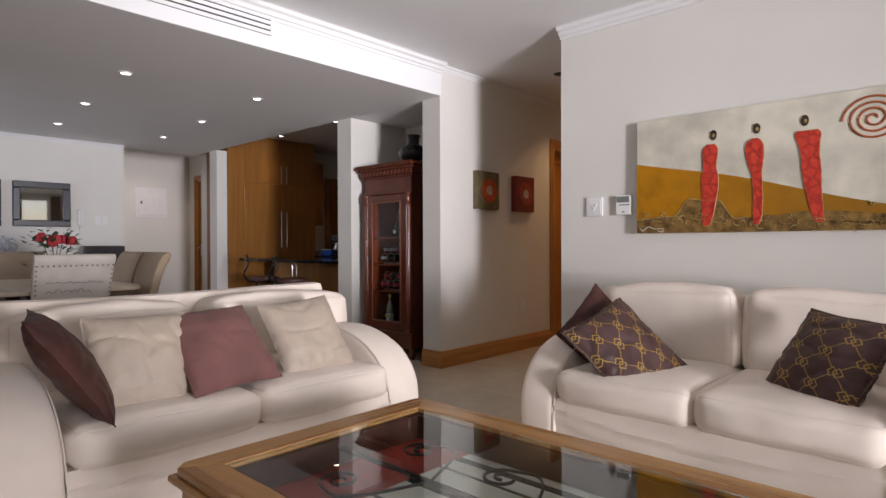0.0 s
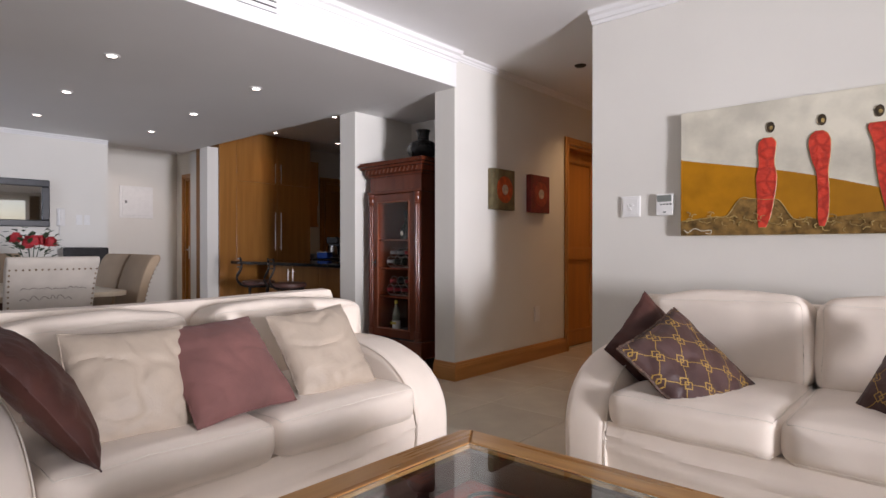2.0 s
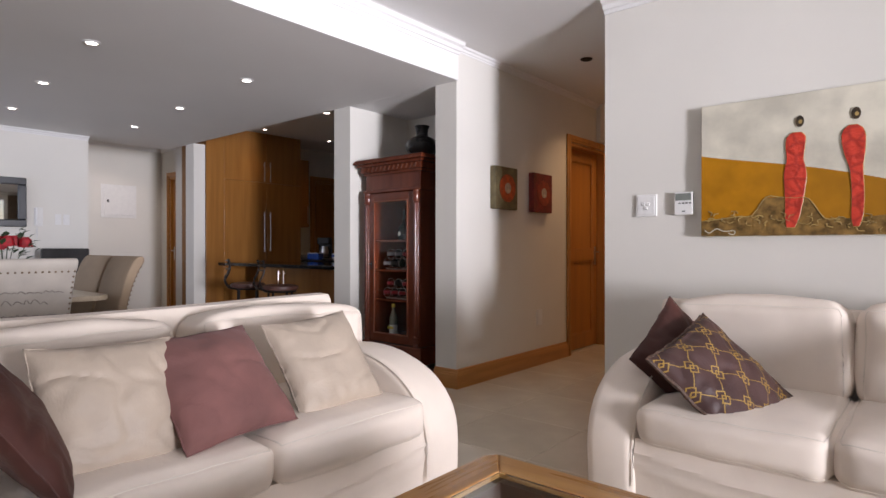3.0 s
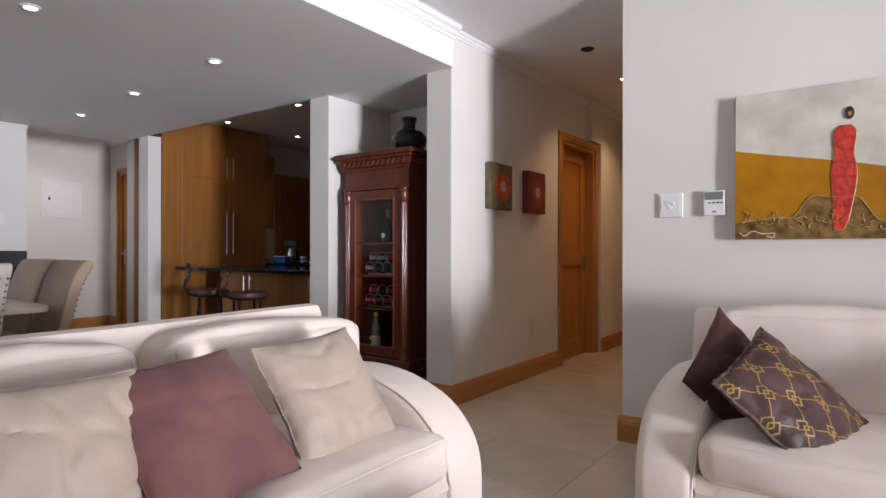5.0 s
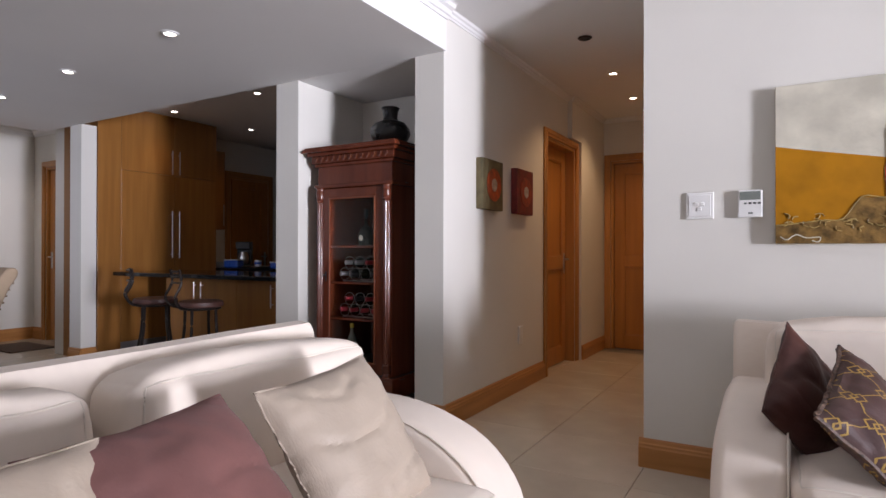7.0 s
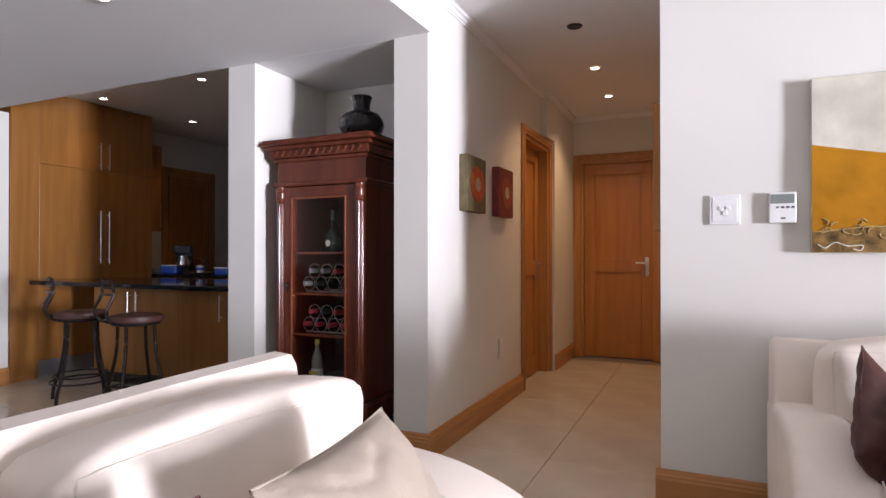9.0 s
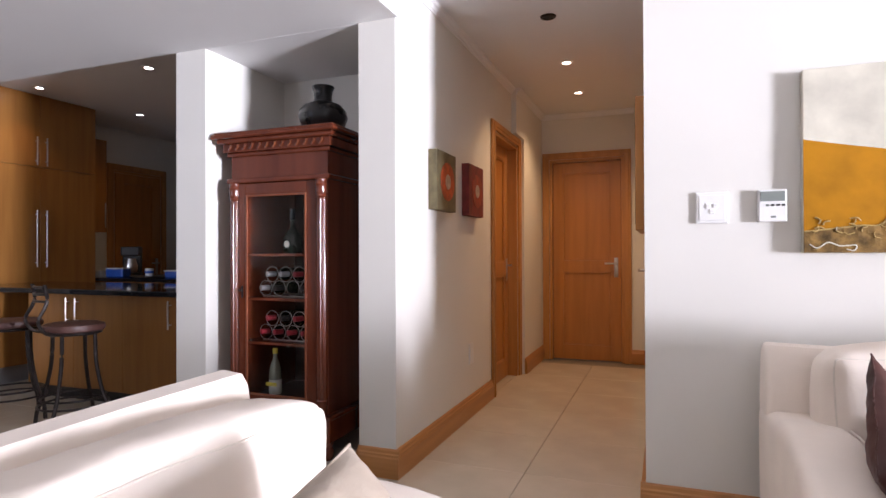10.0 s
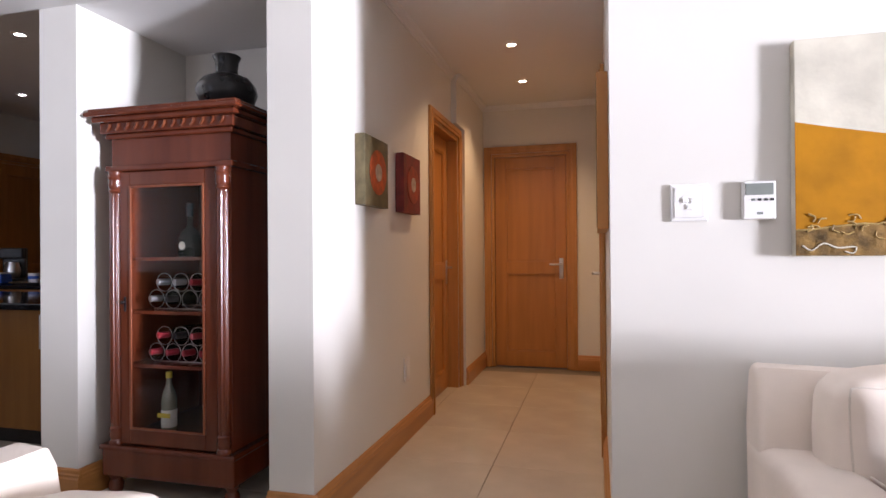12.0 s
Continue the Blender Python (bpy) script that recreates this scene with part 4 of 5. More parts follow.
for cx, top, bot, prof, sway, tip in SHAPES:
    H = top - bot
    side = smooth_path([(r, f, 0) for f, r in prof], 4)
    mid = [cx + sway * math.sin(p.y * 5) + tip * p.y for p in side]
    out = [(c + p.x, bot + p.y * H) for c, p in zip(mid, side)] + [(c - p.x, bot + p.y * H) for c, p in reversed(list(zip(mid, side)))]
    paint("red_shape", out, 0.007, M_REDP, "long red impasto shape")
    rim = [(x + 0.002 * noise.noise(Vector((x * 60, z * 60, 0))), PY - 0.003, z) for x, z in out]
    part("gold_outline", tube(rim, 0.0028, 5, closed=True), M_RIDGE, pt, "raised gold outline", True)
    hx, hz = cx + tip * 1.15 + 0.004, top + 0.055
    paint("dark_oval", [(hx + 0.019 * math.cos(a), hz + 0.029 * math.sin(a)) for a in np.linspace(0, 2 * math.pi, 18, endpoint=False)], 0.006, M_SHADE, "small dark oval daub")
    paint("gold_daub", [(hx + 0.003 + 0.008 * math.cos(a), hz - 0.004 + 0.011 * math.sin(a)) for a in np.linspace(0, 2 * math.pi, 12, endpoint=False)], 0.0075, M_RIDGE)
hump = [(x, PY - 0.005, min(z, hill_z(x) - 0.02) + 0.002) for x, z in zip(xs, low) if x < -0.85]
part("gold_outline", tube(smooth_path(hump, 3), 0.003, 5), M_RIDGE, pt, "", True)
part("gold_scribble", tube(smooth_path([(PX0 + 0.02, PY - 0.005, 1.165), (PX0 + 0.045, PY - 0.006, 1.15), (PX0 + 0.08, PY - 0.006, 1.172), (PX0 + 0.12, PY - 0.006, 1.158), (PX0 + 0.17, PY - 0.006, 1.16), (PX0 + 0.165, PY - 0.006, 1.14), (PX0 + 0.14, PY - 0.006, 1.146)], 5), 0.0026, 5), M_CANVAS, pt, "", True)
sw = [(-0.285 + (0.012 + 0.0055 * a) * math.cos(a), PY - 0.002, 1.69 + (0.012 + 0.0048 * a) * math.sin(a)) for a in np.linspace(0, 7.0 * math.pi, 130)]
part("swirl", tube(sw, 0.006, 6), mat("rust_paint", (0.42, 0.10, 0.03), 0.6, var=0.15, scale=20), pt, "rust-red painted spiral", True)
for k in range(90):
    x, z = PX0 + 0.03 + (k * 0.618 % 1) * 1.75, 1.145 + (k * 0.377 % 1) * 0.12
    a = k * 1.7
    part("paint_ridge", tube(smooth_path([(x, PY - 0.005, z), (x + 0.018 * math.cos(a), PY - 0.007, z + 0.016 * math.sin(a)), (x + 0.036 * math.cos(a + 0.7), PY - 0.005, z + 0.026 * math.sin(a + 0.5))], 4), 0.0016 + 0.0018 * (k * 0.29 % 1), 5), M_RIDGE, pt, "", True)

# ---- switch and thermostat ----
swt = thing("light_switch", "white plastic wall plate with three small rocker switches", "switch")
part("plate", boxes((-1.897, -1.773, YF - 0.014, YF - 0.001, 1.254, 1.384), bevel=0.004), M_PLASTIC, swt)
part("inner_plate", boxes((-1.885, -1.785, YF - 0.017, YF - 0.0135, 1.266, 1.372), bevel=0.002), M_PLASTIC, swt)
for x, z in ((-1.849, 1.327), (-1.822, 1.327), (-1.835, 1.303)):
    part("rocker", boxes((x - 0.009, x + 0.009, YF - 0.022, YF - 0.0165, z - 0.009, z + 0.009), bevel=0.002), M_PLASTIC, swt)
th = thing("thermostat", "white air-conditioning wall controller with a grey display", "thermostat")
part("body", boxes((-1.668, -1.566, YF - 0.03, YF - 0.001, 1.256, 1.385), bevel=0.005), M_PLASTIC, th)
part("display", boxes((-1.660, -1.574, YF - 0.0325, YF - 0.0295, 1.338, 1.377), bevel=0.001), M_LCD, th)
for k in range(4):
    part("button", boxes((-1.642 + 0.019 * k, -1.630 + 0.019 * k, YF - 0.033, YF - 0.0295, 1.318, 1.326), bevel=0.001), M_SLOT if k else M_LCD, th)
part("button", boxes((-1.624, -1.606, YF - 0.032, YF - 0.0295, 1.272, 1.280), bevel=0.001), M_LCD, th)

# ---- passage pictures and plates ----


def square_art(name, y0, z0, ground, ring, centre, label):
    a = thing(name, label, "picture", "passage canvases", "", pose(XL, y0, z0))
    s = 0.325
    part("canvas", boxes((0.001, 0.055, 0, s, 0, 0.35), bevel=0.004), ground, a)
    cy, cz = s / 2 + 0.01, 0.175
    seg = 30
    for r0, r1, mm, d, nm in ((0.045, 0.115, ring, 0.004, "ring"), (0.0, 0.045, centre, 0.0055, "centre")):
        bm = prism([(cy + r1 * math.cos(t), cz + r1 * math.sin(t)) for t in np.linspace(0, 2 * math.pi, seg, endpoint=False)], d, "x", 0.0552, 0.0006, 1)
        part(nm, bm, mm, a)
    return a


M_OLIVE = mat("olive_paint", (0.16, 0.125, 0.06), 0.6, var=0.25, scale=14, bump=0.5, bscale=40, dist=0.004)
M_CRIM = mat("crimson_paint", (0.20, 0.022, 0.018), 0.6, var=0.25, scale=14, bump=0.5, bscale=40, dist=0.004)
M_ORNG = mat("orange_paint", (0.52, 0.085, 0.02), 0.55, var=0.25, scale=20, bump=0.6, bscale=40, dist=0.004)
M_SILV = mat("silver_leaf", (0.55, 0.48, 0.42), 0.35, 0.6, var=0.2, scale=30, bump=0.5, bscale=60)
square_art("square_canvas", 4.045, 1.387, M_OLIVE, M_ORNG, M_SILV, "small deep canvas with an orange ring on olive green")
square_art("square_canvas", 4.632, 1.387, M_CRIM, mat("dull_red_paint", (0.33, 0.05, 0.025), 0.6, var=0.25, scale=20, bump=0.5, bscale=40), M_SILV, "small deep canvas with a red ring on dark crimson")
a3 = thing("wooden_panel_picture", "tall brown wooden panel picture hung in the passage", "picture")
part("panel", boxes((XR - 0.045, XR - 0.001, 3.80, 4.45, 1.24, 1.865), bevel=0.003), M_DOOR, a3)
part("face", boxes((XR - 0.048, XR - 0.0452, 3.83, 4.42, 1.27, 1.835), bevel=0.001), M_OLIVE, a3)
bp = thing("blank_plate", "small white blank wall plate above the baseboard", "socket")
part("plate", boxes((XL + 0.001, XL + 0.010, 4.77, 4.86, 0.36, 0.505), bevel=0.003), M_PLASTIC, bp)
part("cap", boxes((XL + 0.010, XL + 0.013, 4.785, 4.845, 0.38, 0.485), bevel=0.002), M_PLASTIC, bp)
ps = thing("passage_switch", "small white light switch beyond the passage door", "switch")
part("plate", boxes((XL + 0.001, XL + 0.010, 6.42, 6.50, 1.18, 1.30), bevel=0.003), M_PLASTIC, ps)
part("rocker", boxes((XL + 0.010, XL + 0.015, 6.45, 6.47, 1.22, 1.26), bevel=0.002), M_PLASTIC, ps)

# ---- wine cabinet in the niche ----
cb = thing("wine_cabinet", "dark polished mahogany display cabinet with a glass door, holding wine bottles", "cabinet")
CX0, CX1, CY0, CY1 = -4.405, -3.745, 3.705, 4.32
part("plinth", boxes((CX0 - 0.03, CX1 + 0.03, CY0 - 0.035, CY1, 0.10, 0.235), bevel=0.008), M_MAHOG, cb)
part("plinth_moulding", boxes((CX0 - 0.04, CX1 + 0.04, CY0 - 0.045, CY1, 0.225, 0.250), bevel=0.008), M_MAHOG, cb)
FOOT = [(0.022, 0.0), (0.032, 0.02), (0.036, 0.05), (0.026, 0.075), (0.034, 0.09), (0.034, 0.101)]
for x in (CX0 + 0.01, CX1 - 0.01):
    for y in (CY0 + 0.01, CY1 - 0.05):
        part("foot", lathe(FOOT, 18, (x, y, 0)), M_MAHOG, cb, "", True)
part("side_panel", boxes((CX0, CX0 + 0.02, CY0, CY1, 0.25, 1.56), bevel=0.002), M_MAHOG, cb)
part("side_panel", boxes((CX1 - 0.02, CX1, CY0, CY1, 0.25, 1.56), bevel=0.002), M_MAHOG, cb)
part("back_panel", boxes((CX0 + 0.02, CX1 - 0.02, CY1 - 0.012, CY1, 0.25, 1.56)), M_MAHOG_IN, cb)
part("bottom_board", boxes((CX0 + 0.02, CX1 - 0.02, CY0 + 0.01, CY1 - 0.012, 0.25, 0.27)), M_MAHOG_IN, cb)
SHELVES = (0.60, 0.86, 1.12)
for z in SHELVES:
    part("shelf", boxes((CX0 + 0.021, CX1 - 0.021, CY0 + 0.06, CY1 - 0.013, z, z + 0.016), bevel=0.002), M_MAHOG, cb)
part("header", boxes((CX0, CX1, CY0, CY1, 1.56, 1.72), bevel=0.003), M_MAHOG, cb)
part("frieze_moulding", boxes((CX0 - 0.02, CX1 + 0.02, CY0 - 0.022, CY1, 1.545, 1.575), bevel=0.007), M_MAHOG, cb)
for k, (o, z0, z1) in enumerate(((0.02, 1.70, 1.725), (0.035, 1.725, 1.775), (0.06, 1.775, 1.80), (0.085, 1.80, 1.822), (0.072, 1.822, 1.838))):
    part("crown_moulding", boxes((CX0 - o, CX1 + o, CY0 - o, CY1 + 0.01, z0, z1), bevel=0.007 if k != 1 else 0.004), M_MAHOG, cb)
M_CARVE = wood("mahogany_light", (0.26, 0.075, 0.028), (0.15, 0.035, 0.014), 0.3, axis=2, scale=10)
for k in range(13):
    x = CX0 - 0.005 + (CX1 - CX0 + 0.01) * (k + 0.5) / 13
    pts = [(x - 0.010, CY0 - 0.037, 1.738), (x + 0.004, CY0 - 0.042, 1.746), (x + 0.010, CY0 - 0.043, 1.757), (x + 0.006, CY0 - 0.037, 1.768)]
    part("carving", tube(smooth_path(pts, 4), 0.0055, 6), M_CARVE, cb, "", True)
# fluted half columns
for x in (CX0 + 0.035, CX1 - 0.035):
    bm = bmesh.new()
    z0, z1, seg = 0.335, 1.44, 28
    rings = []
    for z in (z0, z0 + 0.02, z1 - 0.02, z1):
        r = [0.024 + (0.0035 * math.cos(9 * a) if z0 < z < z1 else 0) for a in np.linspace(0, 2 * math.pi, seg * 2, endpoint=False)]
        rings.append([bm.verts.new((x + rr * math.cos(a), CY0 - 0.012 + rr * math.sin(a), z)) for rr, a in zip(r, np.linspace(0, 2 * math.pi, seg * 2, endpoint=False))])
    for a, b in zip(rings, rings[1:]):
        for i in range(seg * 2):
            bm.faces.new((a[i], a[(i + 1) % (seg * 2)], b[(i + 1) % (seg * 2)], b[i]))
    col = part("fluted_column", bm, M_MAHOG, cb, "", True)
    part("capital", lathe([(0.024, 1.44), (0.033, 1.45), (0.028, 1.462), (0.034, 1.478), (0.030, 1.50), (0.036, 1.515), (0.030, 1.53), (0.034, 1.545)], 20, (x, CY0 - 0.012, 0)), M_MAHOG, col, "", True)
    part("column_base", lathe([(0.034, 0.25), (0.034, 0.262), (0.027, 0.275), (0.033, 0.295), (0.028, 0.315), (0.032, 0.328), (0.024, 0.337)], 20, (x, CY0 - 0.012, 0)), M_MAHOG, col, "", True)
# glazed door
dx0, dx1, dz0, dz1, gx0, gx1, gz0, gz1 = CX0 + 0.065, CX1 - 0.065, 0.255, 1.54, -4.285, -3.872, 0.325, 1.475
dr = part("cabinet_door", boxes((dx0, gx0, CY0 - 0.018, CY0 + 0.004, dz0, dz1), (gx1, dx1, CY0 - 0.018, CY0 + 0.004, dz0, dz1),
                                (gx0, gx1, CY0 - 0.018, CY0 + 0.004, dz0, gz0), (gx0, gx1, CY0 - 0.018, CY0 + 0.004, gz1, dz1), bevel=0.003), M_MAHOG, cb, "glazed mahogany door")
bm = bmesh.new()
for s in ((gx0, gx0 + 0.012, gz0, gz1), (gx1 - 0.012, gx1, gz0, gz1), (gx0 + 0.012, gx1 - 0.012, gz0, gz0 + 0.012), (gx0 + 0.012, gx1 - 0.012, gz1 - 0.012, gz1)):
    box(bm, s[0], s[1], CY0 - 0.024, CY0 - 0.016, s[2], s[3], bevel=0.003)
part("door_bead", bm, M_CARVE, dr)
pane = part("door_pane", boxes((gx0 + 0.001, gx1 - 0.001, CY0 - 0.010, CY0 - 0.006, gz0 + 0.001, gz1 - 0.001)), M_THIN, dr)
pane.visible_shadow = False
part("lock_plate", boxes((dx0 + 0.022, dx0 + 0.036, CY0 - 0.022, CY0 - 0.0178, 0.88, 0.95), bevel=0.003), M_IRON, dr)
part("knob", lathe([(0.004, 0), (0.006, 0.012), (0.009, 0.018), (0.004, 0.024)], 12), M_IRON, dr, "", True).matrix_local = pose(dx0 + 0.029, CY0 - 0.020, 0.925, 90)

# ---- bottles ----
M_BOTTLE = mat("dark_bottle_glass", (0.012, 0.018, 0.012), 0.08, var=0.2, scale=10, bump=0.0)
M_CLEARB = mat("pale_bottle_glass", (0.22, 0.21, 0.15), 0.08, var=0.05, scale=10, bump=0.0)
M_LABELW = mat("cream_label", (0.70, 0.66, 0.55), 0.7, var=0.05, scale=30)
M_LABELY = mat("yellow_label", (0.62, 0.45, 0.04), 0.6, var=0.05, scale=30)
M_CAPR = mat("red_foil", (0.30, 0.02, 0.03), 0.35, var=0.1, scale=30)
M_CAPS = mat("silver_foil", (0.55, 0.55, 0.57), 0.3, 0.8, var=0.1, scale=30)
M_CAPB = mat("black_foil", (0.02, 0.02, 0.022), 0.4, var=0.1, scale=30)
M_HOOP = M_STEEL
WINE = [(0.034, 0.0), (0.037, 0.006), (0.037, 0.19), (0.033, 0.212), (0.017, 0.235), (0.0145, 0.25), (0.0145, 0.295)]


def bottle(m, glass_m, cap_m, label_m, label, prof=WINE, cap=(0.0155, 0.245, 0.30), lab=(0.0375, 0.06, 0.15), group="wine bottles"):
    b = thing("bottle", label, "bottle", group, "", m)
    part("glass_body", lathe(prof, 20), glass_m, b, "", True)
    part("foil_cap", lathe([(cap[0], cap[1]), (cap[0] + 0.0005, cap[2]), (cap[0] - 0.002, cap[2] + 0.002)], 16), cap_m, b, "", True)
    if label_m:
        part("paper_label", lathe([(lab[0], lab[1]), (lab[0] + 0.0003, lab[1] + 0.001), (lab[0] + 0.0003, lab[2] - 0.001), (lab[0], lab[2])], 20), label_m, b, "", True)
    return b


def rack(z, caps, seed):
    """Two rows of bottles lying neck forward in wire hoops on a shelf."""
    r = thing("wire_wine_rack", "chrome wire wine rack with round hoops on a cabinet shelf", "wine rack", "wine racks")
    k = 0
    for row, n in ((0, 4), (1, 3)):
        for i in range(n):
            x = -4.235 + 0.095 * i + 0.045 * row
            zc = z + 0.056 + 0.082 * row
            ring = [(x + 0.044 * math.cos(a), CY0 + 0.10, zc + 0.044 * math.sin(a)) for a in np.linspace(0, 2 * math.pi, 26, endpoint=False)]
            part("hoop", tube(ring, 0.0015, 6, closed=True), M_HOOP, r, "", True)
            cap = caps[k % len(caps)]
            k += 1
            if cap is not None:
                bottle(pose(x + 0.085, CY0 + 0.365, zc, 90, 0, -22), M_BOTTLE, cap, None, "dark wine bottle lying in the wire rack, foil cap forward")
    for y in (CY0 + 0.14, CY0 + 0.34):
        part("runner", tube([(-4.285, y, z + 0.004), (-3.87, y, z + 0.004)], 0.0035, 6), M_HOOP, r, "", True)


rack(SHELVES[0] + 0.016, [M_CAPR, M_CAPR, M_CAPR, M_CAPR, M_CAPR, M_CAPB, M_CAPR], 1)
rack(SHELVES[1] + 0.016, [M_CAPS, M_CAPB, None, M_CAPB, M_CAPS, M_CAPS, M_CAPR], 2)
SPIRIT = [(0.033, 0.0), (0.036, 0.006), (0.036, 0.165), (0.030, 0.195), (0.015, 0.235), (0.013, 0.25), (0.013, 0.285)]
bottle(pose(-4.20, CY0 + 0.14, 0.27), M_CLEARB, M_LABELY, M_LABELW, "clear spirit bottle with a yellow cap and cream label", SPIRIT, (0.0150, 0.268, 0.297), (0.0365, 0.03, 0.115), "")
bottle(pose(-4.09, CY0 + 0.16, SHELVES[2] + 0.016), M_BOTTLE, M_CAPB, None, "tall round dark brandy bottle with a pale seal",
       [(0.05, 0.0), (0.056, 0.01), (0.057, 0.09), (0.04, 0.125), (0.017, 0.15), (0.0145, 0.17), (0.0145, 0.255)], (0.0155, 0.20, 0.265), (0.0575, 0.03, 0.08), "")
seal = part("paper_seal", prism([(0.018 * math.cos(a), 0.055 + 0.02 * math.sin(a)) for a in np.linspace(0, 2 * math.pi, 18, endpoint=False)], 0.002, "y", -0.0585), M_LABELW,
            [o for o in bpy.data.objects if o.name.startswith("bottle")][-1])
part("label_band", boxes((-4.237, -4.163, CY0 + 0.101, CY0 + 0.1032, 0.35, 0.372)), M_LABELY, None)
lb = bpy.data.objects["label_band"]
spirit = [o for o in bpy.data.objects if o.name.startswith("bottle") and "spirit" in o.get("label", "")][0]
lb.parent = spirit
lb.matrix_parent_inverse = pose(-4.20, CY0 + 0.14, 0.27).inverted()

# ---- vase on the cabinet ----
M_CLAY = mat("black_glazed_clay", (0.015, 0.014, 0.014), 0.28, var=0.3, scale=12, bump=0.2, bscale=30)
vz = 1.838
V = [(0.07, 0.0), (0.095, 0.012), (0.128, 0.05), (0.142, 0.09), (0.135, 0.125), (0.108, 0.158), (0.07, 0.175), (0.054, 0.182), (0.050, 0.20), (0.054, 0.24), (0.066, 0.268), (0.062, 0.272), (0.048, 0.24), (0.044, 0.19), (0.04, 0.18)]
bm = lathe(V, 40)
for v in bm.verts:
    if 0.03 < v.co.z < 0.17:
        a = math.atan2(v.co.y, v.co.x)
        k = 1 + 0.022 * math.cos(8 * a)
        v.co.x *= k
        v.co.y *= k
vs = part("vase", bm, M_CLAY, None, "", True)
vs.matrix_world = pose(-3.88, 3.87, vz)
tagged(vs, "squat black glazed clay vase standing on the cabinet", "vase")

# ---- kitchen ----
KX = -7.38


def tall_unit(y0, y1, split, label, handles, top=ZP - 0.004):
    k = thing("tall_cupboard", label, "cupboard", "kitchen tall units")
    part("carcass", boxes((-8.01, KX - 0.022, y0 + 0.001, y1 - 0.001, 0.15, top)), M_KITCH, k)
    part("plinth", boxes((-7.98, KX - 0.05, y0 + 0.001, y1 - 0.001, 0, 0.149)), mat("grey_plinth", (0.30, 0.30, 0.31), 0.4, 0.5, var=0.05, scale=10), k)
    for z0, z1, hz in ((0.155, split - 0.002, (1.02, 1.54)), (split + 0.002, top, (1.95, 2.21))):
        d = part("cupboard_door", boxes((KX - 0.021, KX, y0 + 0.002, y1 - 0.002, z0, z1), bevel=0.002), M_KITCH, k)
        if handles:
            hy = y1 - 0.045 if handles > 0 else y0 + 0.045
            bm = tube([(KX + 0.03, hy, hz[0]), (KX + 0.03, hy, hz[1])], 0.006, 8)
            for z in (hz[0] + 0.04, hz[1] - 0.04):
                tube([(KX, hy, z), (KX + 0.03, hy, z)], 0.004, 6, bm)
            part("bar_handle", bm, M_STEEL, d, "slim steel bar handle", True)


tall_unit(4.00, 4.61, 1.935, "tall honey-veneer kitchen cupboard with steel bar handles", 1)
tall_unit(4.61, 5.165, 1.935, "tall honey-veneer kitchen cupboard with steel bar handles", -1)
ep = thing("end_panel", "plain honey-veneer end panel beside the kitchen units", "panel")
part("panel", boxes((-8.01, KX + 0.004, 3.76, 3.998, 0.0, ZP - 0.004), bevel=0.002), M_KITCH, ep)
wc = thing("wall_cupboard", "honey-veneer wall cupboard beyond the tall kitchen units", "cupboard")
part("carcass", boxes((-8.015, -7.66, 5.17, 5.50, 1.37, 2.36)), M_KITCH, wc)
part("cupboard_door", boxes((-7.659, -7.64, 5.172, 5.498, 1.372, 2.358), bevel=0.002), M_KITCH, wc)
part("bar_handle", tube([(-7.61, 5.46, 1.42), (-7.61, 5.46, 1.68)], 0.006, 8), M_STEEL, wc, "", True)
# peninsula
pn = thing("peninsula_counter", "honey-veneer kitchen peninsula with steel bar handles under black granite", "counter")
PY0 = 4.12
part("carcass", boxes((-6.80, -4.735, PY0 + 0.022, 4.66, 0.10, 0.845)), M_KITCH, pn)
part("plinth", boxes((-6.80, -4.735, PY0 + 0.07, 4.55, 0.0, 0.10)), M_BLACK, pn)
n_d = 4
for i in range(n_d):
    a, b = -6.80 + (2.065) * i / n_d, -6.80 + 2.065 * (i + 1) / n_d
    d = part("counter_door", boxes((a + 0.002, b - 0.002, PY0, PY0 + 0.021, 0.11, 0.842), bevel=0.002), M_KITCH, pn)
    hx = b - 0.05 if i % 2 == 0 else a + 0.05
    bm = tube([(hx, PY0 - 0.03, 0.60), (hx, PY0 - 0.03, 0.80)], 0.006, 8)
    for z in (0.63, 0.77):
        tube([(hx, PY0, z), (hx, PY0 - 0.03, z)], 0.004, 6, bm)
    part("bar_handle", bm, M_STEEL, d, "slim steel bar handle", True)
gt = part("worktop", boxes((-7.35, -4.732, 3.90, 4.70, 0.846, 0.884), bevel=0.006), M_GRANITE)
tagged(gt, "polished black granite breakfast bar top", "worktop")
# back counter and what stands on it
bc = thing("back_counter", "black granite counter with veneer doors beyond the tall units", "counter")
part("carcass", boxes((-8.01, -6.38, 5.22, 5.78, 0.10, 0.86)), M_KITCH, bc)
part("plinth", boxes((-8.01, -6.40, 5.26, 5.74, 0, 0.10)), M_BLACK, bc)
for i in range(2):
    part("counter_door", boxes((-7.36 + 0.49 * i, -6.875 + 0.49 * i, 5.199, 5.219, 0.11, 0.855), bevel=0.002), M_KITCH, bc)
part("granite_top", boxes((-8.012, -6.35, 5.18, 5.80, 0.861, 0.895), bevel=0.005), M_GRANITE, bc, "black granite top")
tl = thing("larder_cupboard", "tall dark larder cupboard against the kitchen back wall", "cupboard")
part("carcass", boxes((-7.45, -4.735, 6.38, 6.895, 0.10, 2.36)), M_KITCH, tl)
part("plinth", boxes((-7.43, -4.735, 6.42, 6.89, 0, 0.10)), M_BLACK, tl)
